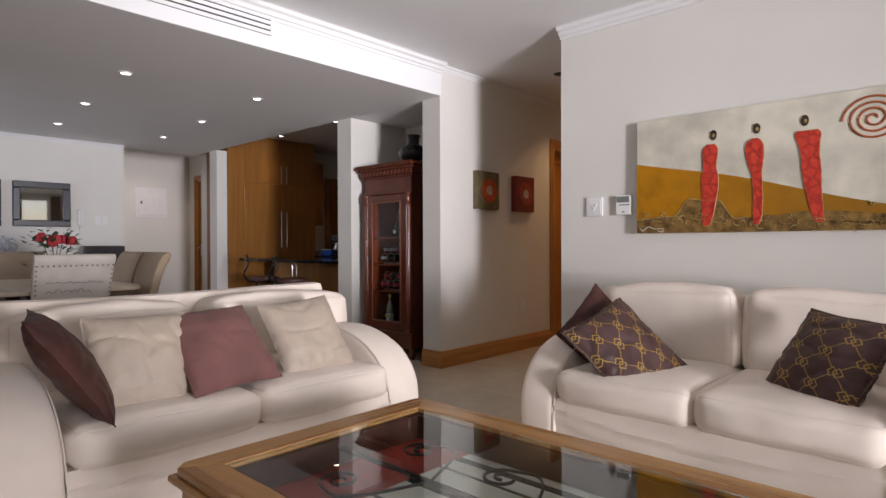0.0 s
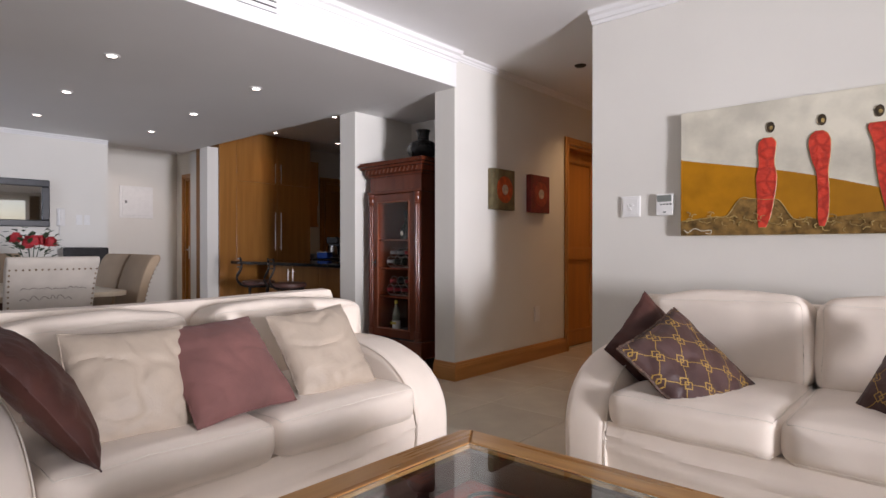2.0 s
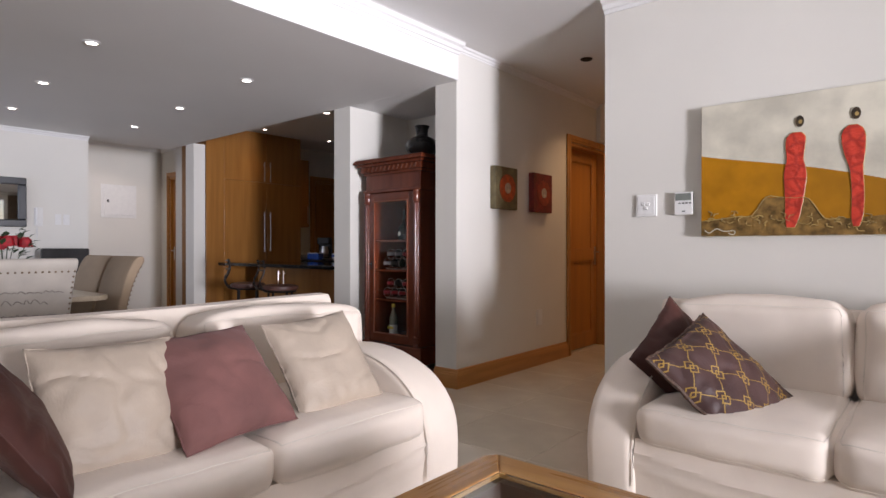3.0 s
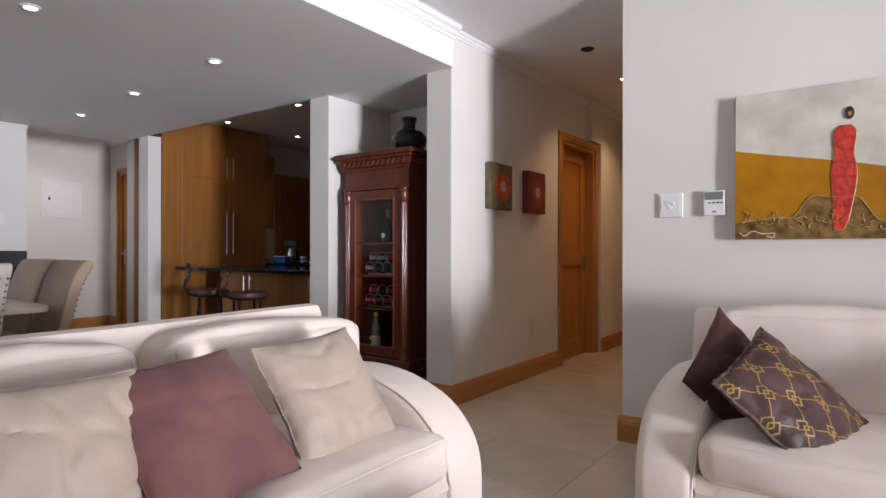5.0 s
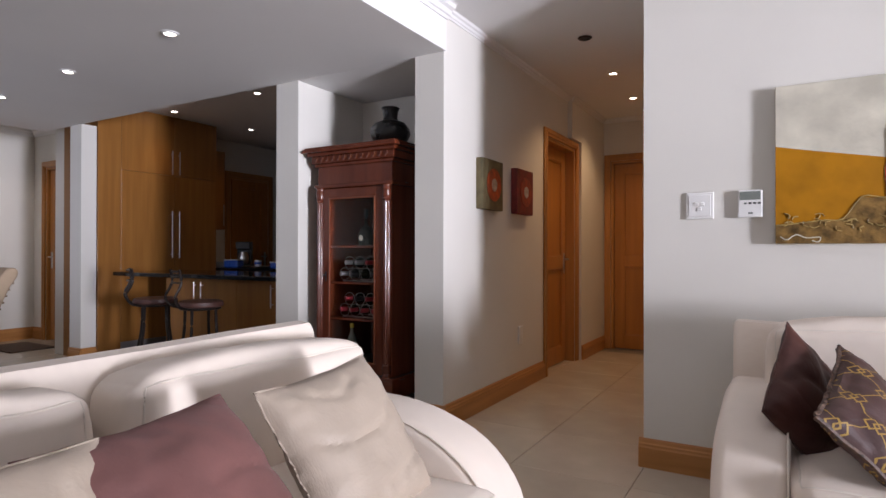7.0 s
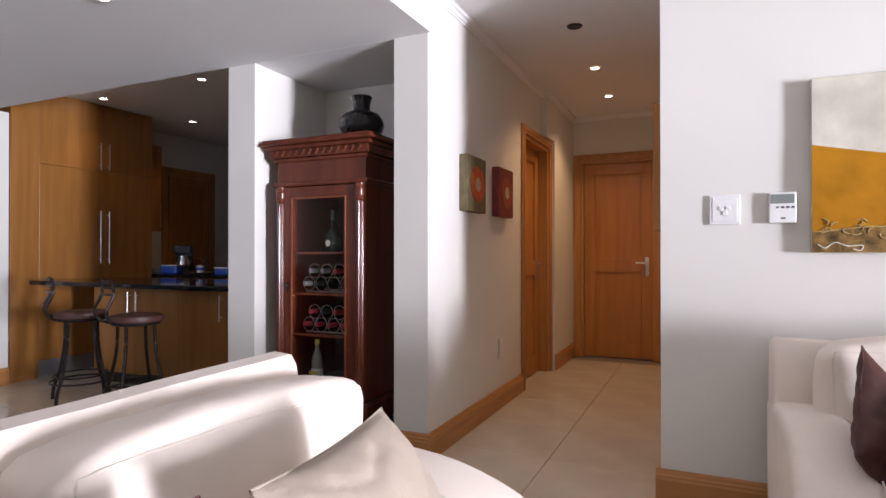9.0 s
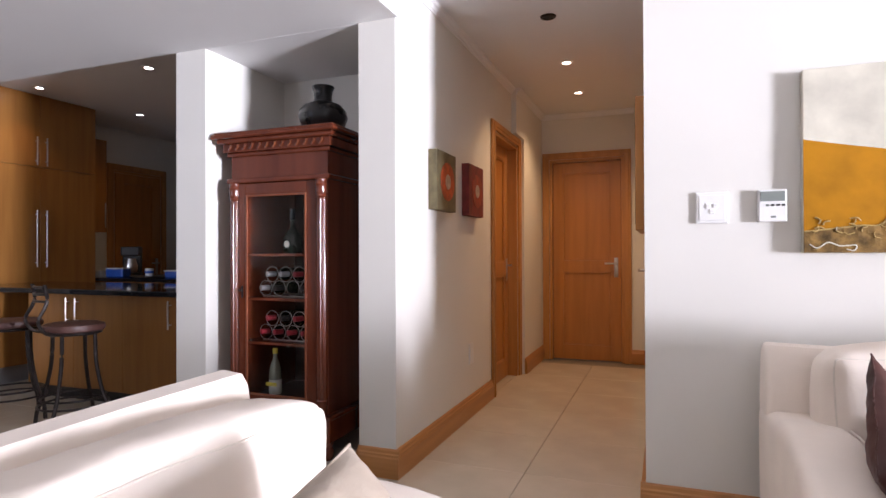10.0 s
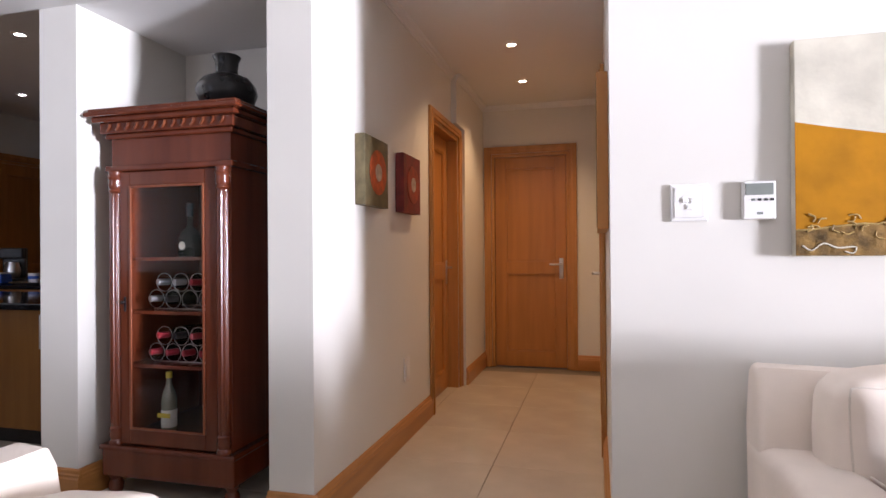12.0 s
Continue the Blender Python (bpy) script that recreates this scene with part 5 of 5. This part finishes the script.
for i in range(4):
    part("cupboard_door", boxes((-7.448 + 0.678 * i, -6.774 + 0.678 * i, 6.358, 6.379, 0.11, 2.355), bevel=0.002), M_KITCH, tl)
M_BLUE = mat("blue_plastic", (0.02, 0.09, 0.42), 0.35, var=0.08, scale=20)
M_WBOX = mat("white_enamel", (0.62, 0.64, 0.68), 0.3, var=0.04, scale=20)
tr = thing("tray", "oval pewter tray of breakfast things on the back counter", "tray")
part("tray_base", lathe([(0.16, 0.0), (0.21, 0.008), (0.23, 0.02), (0.22, 0.022), (0.20, 0.012), (0.02, 0.011)], 30), M_STEEL, tr, "", True)
tr.matrix_world = pose(-6.88, 5.43, 0.895)
for x, y, sx, sy, h, mm, lab in ((-7.30, 5.36, 0.20, 0.13, 0.09, M_BLUE, "blue plastic food box on the kitchen counter"),
                                 (-6.58, 5.40, 0.16, 0.11, 0.07, M_BLUE, "blue and white packet on the kitchen counter"),
                                 (-7.52, 5.33, 0.09, 0.09, 0.06, M_WBOX, "white enamel dish on the kitchen counter")):
    c = thing("food_box", lab, "box", "counter boxes", "", pose(x, y, 0.895, 0, 0, 12))
    part("tub", rbox(sx, sy, h, 0.015, 6), mm, c, "", True)
    part("lid", boxes((-sx / 2 - 0.004, sx / 2 + 0.004, -sy / 2 - 0.004, sy / 2 + 0.004, h - 0.004, h + 0.008), bevel=0.003), M_WBOX, c)
cup = thing("mug", "blue and white mug on the tray", "mug", "", "", pose(-6.92, 5.40, 0.908))
part("cup", lathe([(0.03, 0), (0.038, 0.004), (0.042, 0.08), (0.038, 0.08), (0.034, 0.01)], 20), M_WBOX, cup, "", True)
part("band", lathe([(0.0412, 0.03), (0.0425, 0.032), (0.0428, 0.055), (0.0418, 0.057)], 20), M_BLUE, cup, "", True)
cm = thing("coffee_maker", "black and glass filter coffee maker on the back counter", "coffee maker", "", "", pose(-7.40, 5.60, 0.895, 0, 0, 40))
part("base", boxes((-0.10, 0.10, -0.10, 0.12, 0, 0.04), bevel=0.01), M_BLACK, cm)
part("tower", boxes((-0.09, 0.09, 0.03, 0.12, 0.04, 0.32), bevel=0.012), M_BLACK, cm)
part("head", boxes((-0.09, 0.09, -0.09, 0.03, 0.22, 0.32), bevel=0.015), M_BLACK, cm)
part("jug", lathe([(0.05, 0.04), (0.065, 0.06), (0.068, 0.12), (0.05, 0.18), (0.05, 0.19)], 20, (0, -0.035, 0)), M_STEEL, cm, "", True)
brd = thing("bread_board", "round wooden bread board with a loaf on the breakfast bar", "bread board", "", "", pose(-5.12, 4.20, 0.884))
part("board", lathe([(0.125, 0.0), (0.13, 0.006), (0.13, 0.035), (0.12, 0.04)], 30), M_OAK, brd, "", True)
loaf = part("loaf", rbox(0.14, 0.09, 0.07, 0.034, 8, 0.0, 0.006, 4.0), mat("bread_crust", (0.45, 0.22, 0.06), 0.8, var=0.2, scale=20, bump=0.5, bscale=60), brd, "golden bread loaf", True)
loaf.matrix_local = pose(0.02, 0, 0.04, 0, 0, 20)

# ---- bar stools ----
M_SEAT = mat("brown_leatherette", (0.085, 0.035, 0.027), 0.5, var=0.15, scale=14, bump=0.3, bscale=160)


def bar_stool(m):
    s = thing("bar_stool", "dark iron bar stool with a round brown padded seat", "stool", "bar stools", "", m)
    part("seat", lathe([(0.16, 0.63), (0.178, 0.638), (0.183, 0.655), (0.178, 0.676), (0.15, 0.686), (0.0001, 0.690)], 32), M_SEAT, s, "brown padded seat", True)
    part("seat_ring", tube([(0.155 * math.cos(a), 0.155 * math.sin(a), 0.622) for a in np.linspace(0, 2 * math.pi, 30, endpoint=False)], 0.010, 8, closed=True), M_IRON, s, "", True)
    for k in range(4):
        a = math.pi / 4 + k * math.pi / 2
        c, d = math.cos(a), math.sin(a)
        pts = smooth_path([(r * c, r * d, z) for r, z in ((0.135, 0.62), (0.135, 0.54), (0.145, 0.40), (0.185, 0.22), (0.232, 0.10), (0.245, 0.0))], 6)
        part("leg", tube(pts, 0.0125, 8), M_IRON, s, "", True)
    for z, r in ((0.20, 0.185), (0.155, 0.203)):
        part("foot_ring", tube([(r * math.cos(a), r * math.sin(a), z) for a in np.linspace(0, 2 * math.pi, 36, endpoint=False)], 0.007, 8, closed=True), M_IRON, s, "", True)
    for sx in (-1, 1):
        pts = smooth_path([(sx * 0.10, -0.13, 0.625), (sx * 0.135, -0.20, 0.65), (sx * 0.14, -0.235, 0.72), (sx * 0.135, -0.20, 0.80), (sx * 0.13, -0.185, 0.86), (sx * 0.13, -0.20, 0.945)], 6)
        part("back_post", tube(pts, 0.011, 8), M_IRON, s, "", True)
    for z in (0.84, 0.885, 0.93):
        part("back_bar", tube([(-0.13, -0.19, z), (0.0, -0.225, z), (0.13, -0.19, z)], 0.008, 8), M_IRON, s, "", True)
    return s


st = bar_stool(pose(-5.66, 3.66, 0, 0, 0, -20))
copy_thing(st, pose(-6.27, 3.66, 0, 0, 0, -28))

# ---- dining area ----
M_LINEN = mat("pale_script_linen", (0.56, 0.51, 0.45), 0.85, var=0.06, scale=8, bump=0.3, bscale=300)
M_TAUPE = mat("taupe_chair_linen", (0.38, 0.28, 0.19), 0.85, var=0.06, scale=8, bump=0.3, bscale=300)
M_STUD = mat("brass_stud", (0.30, 0.22, 0.15), 0.4, 0.8, var=0.1, scale=20)
M_INK = mat("faded_ink", (0.33, 0.29, 0.26), 0.9, var=0.2, scale=40)
M_TTOP = wood("dining_top", (0.55, 0.46, 0.34), (0.42, 0.33, 0.23), 0.3, axis=0, scale=5)


def dining_chair(m, cover, label):
    """Sits facing +y: its upholstered back curls over at the top, towards -y."""
    c = thing("dining_chair", label, "chair", "dining chairs", "", m)
    prof = [(0.02, 0.44), (-0.02, 0.62), (-0.06, 0.80), (-0.11, 0.94), (-0.155, 1.00), (-0.195, 1.00), (-0.20, 0.96), (-0.165, 0.90), (-0.12, 0.78), (-0.08, 0.60), (-0.05, 0.44)]
    path = smooth_path([(0, y, z) for y, z in prof], 3)
    bm = prism([(p.y, p.z) for p in path], 0.50, "x", -0.25, 0.012, 3)
    for v in bm.verts:
        v.co.x *= 0.93 + 0.14 * (v.co.z - 0.44)
    bk = part("backrest", bm, cover, c, "", True)
    sc = part("seat", rbox(0.49, 0.46, 0.11, 0.035, 8, 0.015, 0.002, 2.0), cover, c, "", True)
    sc.matrix_local = pose(0, 0.22, 0.39)
    part("apron", boxes((-0.23, 0.23, 0.01, 0.43, 0.33, 0.395), bevel=0.005), M_MAHOG_IN, c)
    for x in (-0.205, 0.205):
        for y, t in ((0.03, -0.05), (0.40, 0.0)):
            bm = boxes((x - 0.02, x + 0.02, y - 0.02, y + 0.02, 0, 0.34), bevel=0.004)
            for v in bm.verts:
                f = 1 - v.co.z / 0.34
                v.co.y += t * f
            part("leg", bm, M_MAHOG_IN, c)
    bm = bmesh.new()
    for k in range(15):
        f = k / 14
        for x, z in ((-0.235 + 0.47 * f, 0.925), (-0.235, 0.46 + 0.465 * f), (0.235, 0.46 + 0.465 * f)):
            y = float(np.interp(z, [0.44, 0.60, 0.78, 0.90, 0.96], [-0.05, -0.08, -0.12, -0.165, -0.20]))
            g = bmesh.ops.create_icosphere(bm, subdivisions=1, radius=0.007)
            bmesh.ops.translate(bm, verts=g["verts"], vec=(x * (0.93 + 0.14 * (z - 0.44)), y - 0.003, z))
    st_ = part("stud", bm, M_STUD, bk, "row of brass studs", True)
    st_["kind"] = "stuff"
    return c


ch = dining_chair(pose(-4.72, 1.21, 0, 0, 0, 90), M_LINEN, "pale linen dining chair with faded script and brass studs")
back = [o for o in ch.children if o.name.startswith("backrest")][0]
bm = bmesh.new()
rnd = random.Random(5)
for z, w, n in ((0.80, 0.014, 9), (0.735, 0.03, 6), (0.66, 0.014, 9)):
    x = -0.17
    for k in range(n):
        ln = rnd.uniform(0.02, 0.05)
        y = float(np.interp(z, [0.44, 0.60, 0.78, 0.90, 0.96], [-0.05, -0.08, -0.12, -0.165, -0.20])) - 0.003
        tube(smooth_path([(x, y, z), (x + ln * 0.4, y - 0.001, z + w * rnd.uniform(0.2, 1)), (x + ln, y, z + rnd.uniform(-0.3, 0.3) * w)], 3), 0.0028, 5, bm)
        x += ln + 0.006
ink = part("script_bars", bm, M_INK, back, "faded unreadable script strokes")
ink["kind"] = "stuff"
for m in (pose(-5.20, 1.83, 0, 0, 0, 178), pose(-5.78, 1.85, 0, 0, 0, 182)):
    dining_chair(m, M_TAUPE, "taupe linen dining chair with a curled back, at the table's side")
dining_chair(pose(-6.75, 1.30, 0, 0, 0, -90), M_TAUPE, "taupe linen dining chair at the far end of the table")
bk = thing("side_chair", "black leather high-backed chair standing against the dining wall", "chair", "", "", pose(-7.45, 2.28, 0, 0, 0, -90))
part("seat", boxes((-0.22, 0.22, -0.02, 0.42, 0.42, 0.48), bevel=0.015), M_BLACK, bk)
part("backrest", boxes((-0.22, 0.22, -0.08, -0.02, 0.46, 1.06), bevel=0.015), M_BLACK, bk)
for x in (-0.19, 0.19):
    for y in (-0.04, 0.38):
        part("leg", boxes((x - 0.018, x + 0.018, y - 0.018, y + 0.018, 0, 0.42), bevel=0.003), M_BLACK, bk)
dt = thing("dining_table", "pale wooden dining table with rounded corners and a thick pedestal", "table")
out = []
for cx, cy, a0 in ((-4.90, 1.63, 0), (-6.45, 1.63, 90), (-6.45, 0.85, 180), (-4.90, 0.85, 270)):
    for k in range(7):
        a = radians(a0 + 15 * k)
        out.append((cx + 0.12 * math.cos(a), cy + 0.12 * math.sin(a)))
part("tabletop", prism(out, 0.035, "z", 0.715, 0.006, 2), M_TTOP, dt)
for x in (-5.3, -6.05):
    part("pedestal", boxes((x - 0.12, x + 0.12, 1.05, 1.35, 0.05, 0.714), bevel=0.01), M_MAHOG_IN, dt)
    part("foot", boxes((x - 0.16, x + 0.16, 0.85, 1.55, 0, 0.05), bevel=0.01), M_MAHOG_IN, dt)
# roses
M_LEAF = mat("rose_leaf", (0.035, 0.075, 0.03), 0.5, var=0.25, scale=40, bump=0.2)
M_ROSE = mat("red_rose", (0.42, 0.012, 0.02), 0.6, var=0.25, scale=60, bump=0.3)
fv = thing("rose_bouquet", "red roses with dark leaves in a glass vase", "flowers", "", "", pose(-5.50, 1.31, 0.75))
part("glass_vase", lathe([(0.05, 0.0), (0.06, 0.005), (0.065, 0.12), (0.075, 0.15), (0.070, 0.15), (0.058, 0.12), (0.052, 0.012)], 24), M_GLASS, fv, "", True)
rnd = random.Random(11)
for k in range(6):
    a, r, h = k * 1.1, rnd.uniform(0.03, 0.13), rnd.uniform(0.29, 0.38)
    x, y = r * math.cos(a), r * math.sin(a)
    part("stem", tube(smooth_path([(0.02 * math.cos(a), 0.02 * math.sin(a), 0.03), (x * 0.5, y * 0.5, h * 0.6), (x, y, h)], 4), 0.003, 5), M_LEAF, fv, "", True)
    bm = bmesh.new()
    for j in range(14):
        b = j * 2.4
        rr, t = 0.006 + 0.0024 * j, 0.9 - 0.05 * j
        cx, cy, cz = x + rr * math.cos(b), y + rr * math.sin(b), h + 0.035 - 0.0018 * j
        nrm = Vector((math.cos(b), math.sin(b), 0.35)).normalized()
        tang = nrm.cross(Vector((0, 0, 1))).normalized()
        upv = tang.cross(nrm)
        g = [bm.verts.new(Vector((cx, cy, cz)) + tang * u * 0.022 - upv * w * 0.026 + nrm * (0.006 * (1 - u * u) + 0.008 * (w < 0))) for w in (-1, 0, 1) for u in (-1, 0, 1)]
        for q in ((0, 1, 4, 3), (1, 2, 5, 4), (3, 4, 7, 6), (4, 5, 8, 7)):
            bm.faces.new([g[i] for i in q])
    part("rose", bm, M_ROSE, fv, "deep red rose bloom", True)
bm = bmesh.new()
for k in range(90):
    a, r, h = rnd.uniform(0, 6.28), rnd.uniform(0.05, 0.21), rnd.uniform(0.22, 0.50)
    h -= r * 0.5
    p = Vector((r * math.cos(a), r * math.sin(a), h))
    d = Vector((math.cos(a + rnd.uniform(-1, 1)), math.sin(a + rnd.uniform(-1, 1)), rnd.uniform(-0.3, 0.8))).normalized()
    s = d.cross(Vector((0, 0, 1))).normalized()
    w = s.cross(d) * 0.006
    L = rnd.uniform(0.045, 0.075)
    vs_ = [bm.verts.new(q) for q in (p, p + d * L * 0.5 + s * L * 0.32 + w, p + d * L, p + d * L * 0.5 - s * L * 0.32 + w, p + d * L * 0.5)]
    bm.faces.new((vs_[0], vs_[1], vs_[4])), bm.faces.new((vs_[1], vs_[2], vs_[4])), bm.faces.new((vs_[2], vs_[3], vs_[4])), bm.faces.new((vs_[3], vs_[0], vs_[4]))
lf = part("foliage", bm, M_LEAF, fv, "dark green rose leaves")
lf["kind"] = "stuff"
# mirrors on the dining wall
M_FRAME = mat("dark_blue_black_frame", (0.022, 0.024, 0.030), 0.35, var=0.2, scale=20, bump=0.1)


def mirror(y0, y1, z0, z1, turn, label):
    w, h = y1 - y0, z1 - z0
    m = thing("wall_mirror", label, "mirror", "dining mirrors", "", pose(XW + 0.002 + 0.5 * w * math.sin(radians(abs(turn))), (y0 + y1) / 2, z0, 0, 0, turn))
    f = 0.075
    for s in ((0.0, 0.035, -w / 2, w / 2, 0, f), (0.0, 0.035, -w / 2, w / 2, h - f, h), (0.0, 0.035, -w / 2, -w / 2 + f, f, h - f), (0.0, 0.035, w / 2 - f, w / 2, f, h - f)):
        part("frame", boxes(s, bevel=0.010), M_FRAME, m)
    part("mirror_glass", boxes((0.008, 0.016, -w / 2 + f, w / 2 - f, f, h - f)), M_MIRROR, m, "bevelled mirror glass")


mirror(1.46, 2.02, 1.285, 1.80, -3.2, "rectangular wall mirror in a wide dark moulded frame")
mirror(0.79, 1.355, 1.285, 1.80, -3.2, "rectangular wall mirror in a wide dark moulded frame")
ic = thing("intercom", "white wall intercom handset with a curled cord", "intercom", "", "", pose(XW, 2.13, 1.30))
part("body", boxes((0.001, 0.025, -0.035, 0.045, 0, 0.20), bevel=0.006), M_PLASTIC, ic)
part("handset", boxes((0.025, 0.055, -0.032, 0.0, 0.005, 0.195), bevel=0.012), M_PLASTIC, ic)
part("cord", tube([(0.03 + 0.008 * math.cos(a * 6), -0.015 + 0.008 * math.sin(a * 6), -0.005 - 0.12 * a / 6.28) for a in np.linspace(0, 6.28, 60)], 0.003, 5), M_PLASTIC, ic, "", True)
for y in (2.32, 2.40):
    wp = thing("wall_plate", "small white light switch plate on the dining wall", "switch", "dining switches", "", pose(XW, y, 1.32))
    part("plate", boxes((0.001, 0.010, -0.03, 0.03, 0, 0.115), bevel=0.003), M_PLASTIC, wp)
    part("rocker", boxes((0.010, 0.014, -0.01, 0.01, 0.04, 0.075), bevel=0.002), M_PLASTIC, wp)
db = thing("distribution_board", "flush white electrical board with a small dark latch, in the hall", "electrical panel", "", "", pose(XH, 3.35, 1.50))
part("frame", boxes((0.001, 0.012, 0, 0.48, 0, 0.48), bevel=0.003), M_PLASTIC, db)
part("panel_door", boxes((0.012, 0.022, 0.04, 0.44, 0.04, 0.44), bevel=0.003), M_PLASTIC, db)
part("latch", boxes((0.022, 0.028, 0.075, 0.10, 0.22, 0.26), bevel=0.003), M_SLOT, db)
# sideboard with pale flowers
sb = thing("sideboard", "dark wooden sideboard against the dining wall", "sideboard")
part("body", boxes((XW + 0.03, XW + 0.43, 0.5, 1.75, 0.08, 0.84), bevel=0.006), M_MAHOG_IN, sb)
part("top", boxes((XW + 0.025, XW + 0.45, 0.47, 1.78, 0.84, 0.87), bevel=0.006), M_MAHOG_IN, sb)
for i in range(3):
    part("sideboard_door", boxes((XW + 0.43, XW + 0.445, 0.53 + 0.405 * i, 0.915 + 0.405 * i, 0.12, 0.80), bevel=0.004), M_MAHOG_IN, sb)
for x in (XW + 0.07, XW + 0.38):
    for y in (0.56, 1.69):
        part("leg", boxes((x - 0.02, x + 0.02, y - 0.02, y + 0.02, 0, 0.08)), M_MAHOG_IN, sb)
M_PALE = mat("pale_blossom", (0.55, 0.56, 0.60), 0.8, var=0.15, scale=40)
pf = thing("pale_flowers", "pot of small pale grey-white blossoms on the sideboard", "flowers", "", "", pose(XW + 0.24, 1.28, 0.87))
part("pot", lathe([(0.06, 0), (0.07, 0.005), (0.085, 0.12), (0.08, 0.12), (0.065, 0.02)], 24), M_WBOX, pf, "", True)
bm = bmesh.new()
rnd = random.Random(3)
for k in range(170):
    v = Vector((rnd.gauss(0, 1), rnd.gauss(0, 1), rnd.gauss(0, 1))).normalized() * rnd.uniform(0.5, 1)
    g = bmesh.ops.create_icosphere(bm, subdivisions=1, radius=rnd.uniform(0.009, 0.016))
    bmesh.ops.translate(bm, verts=g["verts"], vec=(v.x * 0.13, v.y * 0.20, 0.20 + v.z * 0.10))
bl = part("blossoms", bm, M_PALE, pf)
bl["kind"] = "stuff"

dm = part("doormat", rbox(0.70, 0.45, 0.015, 0.006, 6, 0.0, 0.001, 1.0), mat("brown_coir", (0.09, 0.055, 0.035), 0.95, var=0.2, scale=30, bump=0.6, bscale=200))
dm.matrix_world = pose(-8.92, 3.74, 0)
tagged(dm, "dark brown woven mat on the tiles before the hall door", "mat")

# ---- floor tiles ----
TILE = 0.605


def tile_mesh():
    bm = boxes((0.0015, TILE - 0.0015, 0.0015, TILE - 0.0015, -0.010, 0.0))
    top = [e for e in bm.edges if all(v.co.z > -0.001 for v in e.verts)]
    bmesh.ops.bevel(bm, geom=top, offset=0.0015, segments=1, affect="EDGES")
    return mesh_of("tile", bm, M_TILE)


tile_me = tile_mesh()
fl = bpy.data.objects["floor"]
far = []
for i in range(-14, 12):
    for j in range(-6, 8):
        x, y = -2.70 + TILE * i, 3.90 + TILE * j - 0.605 * 3
        if x < -10.0 or x > XE or y > 7.6 or (x > XR + 0.3 and y > YF) or (x < -8.5 and y < 2.0):
            continue
        t = new("tile", tile_me)
        t.parent = fl
        t.matrix_local = pose(x, y, 0)
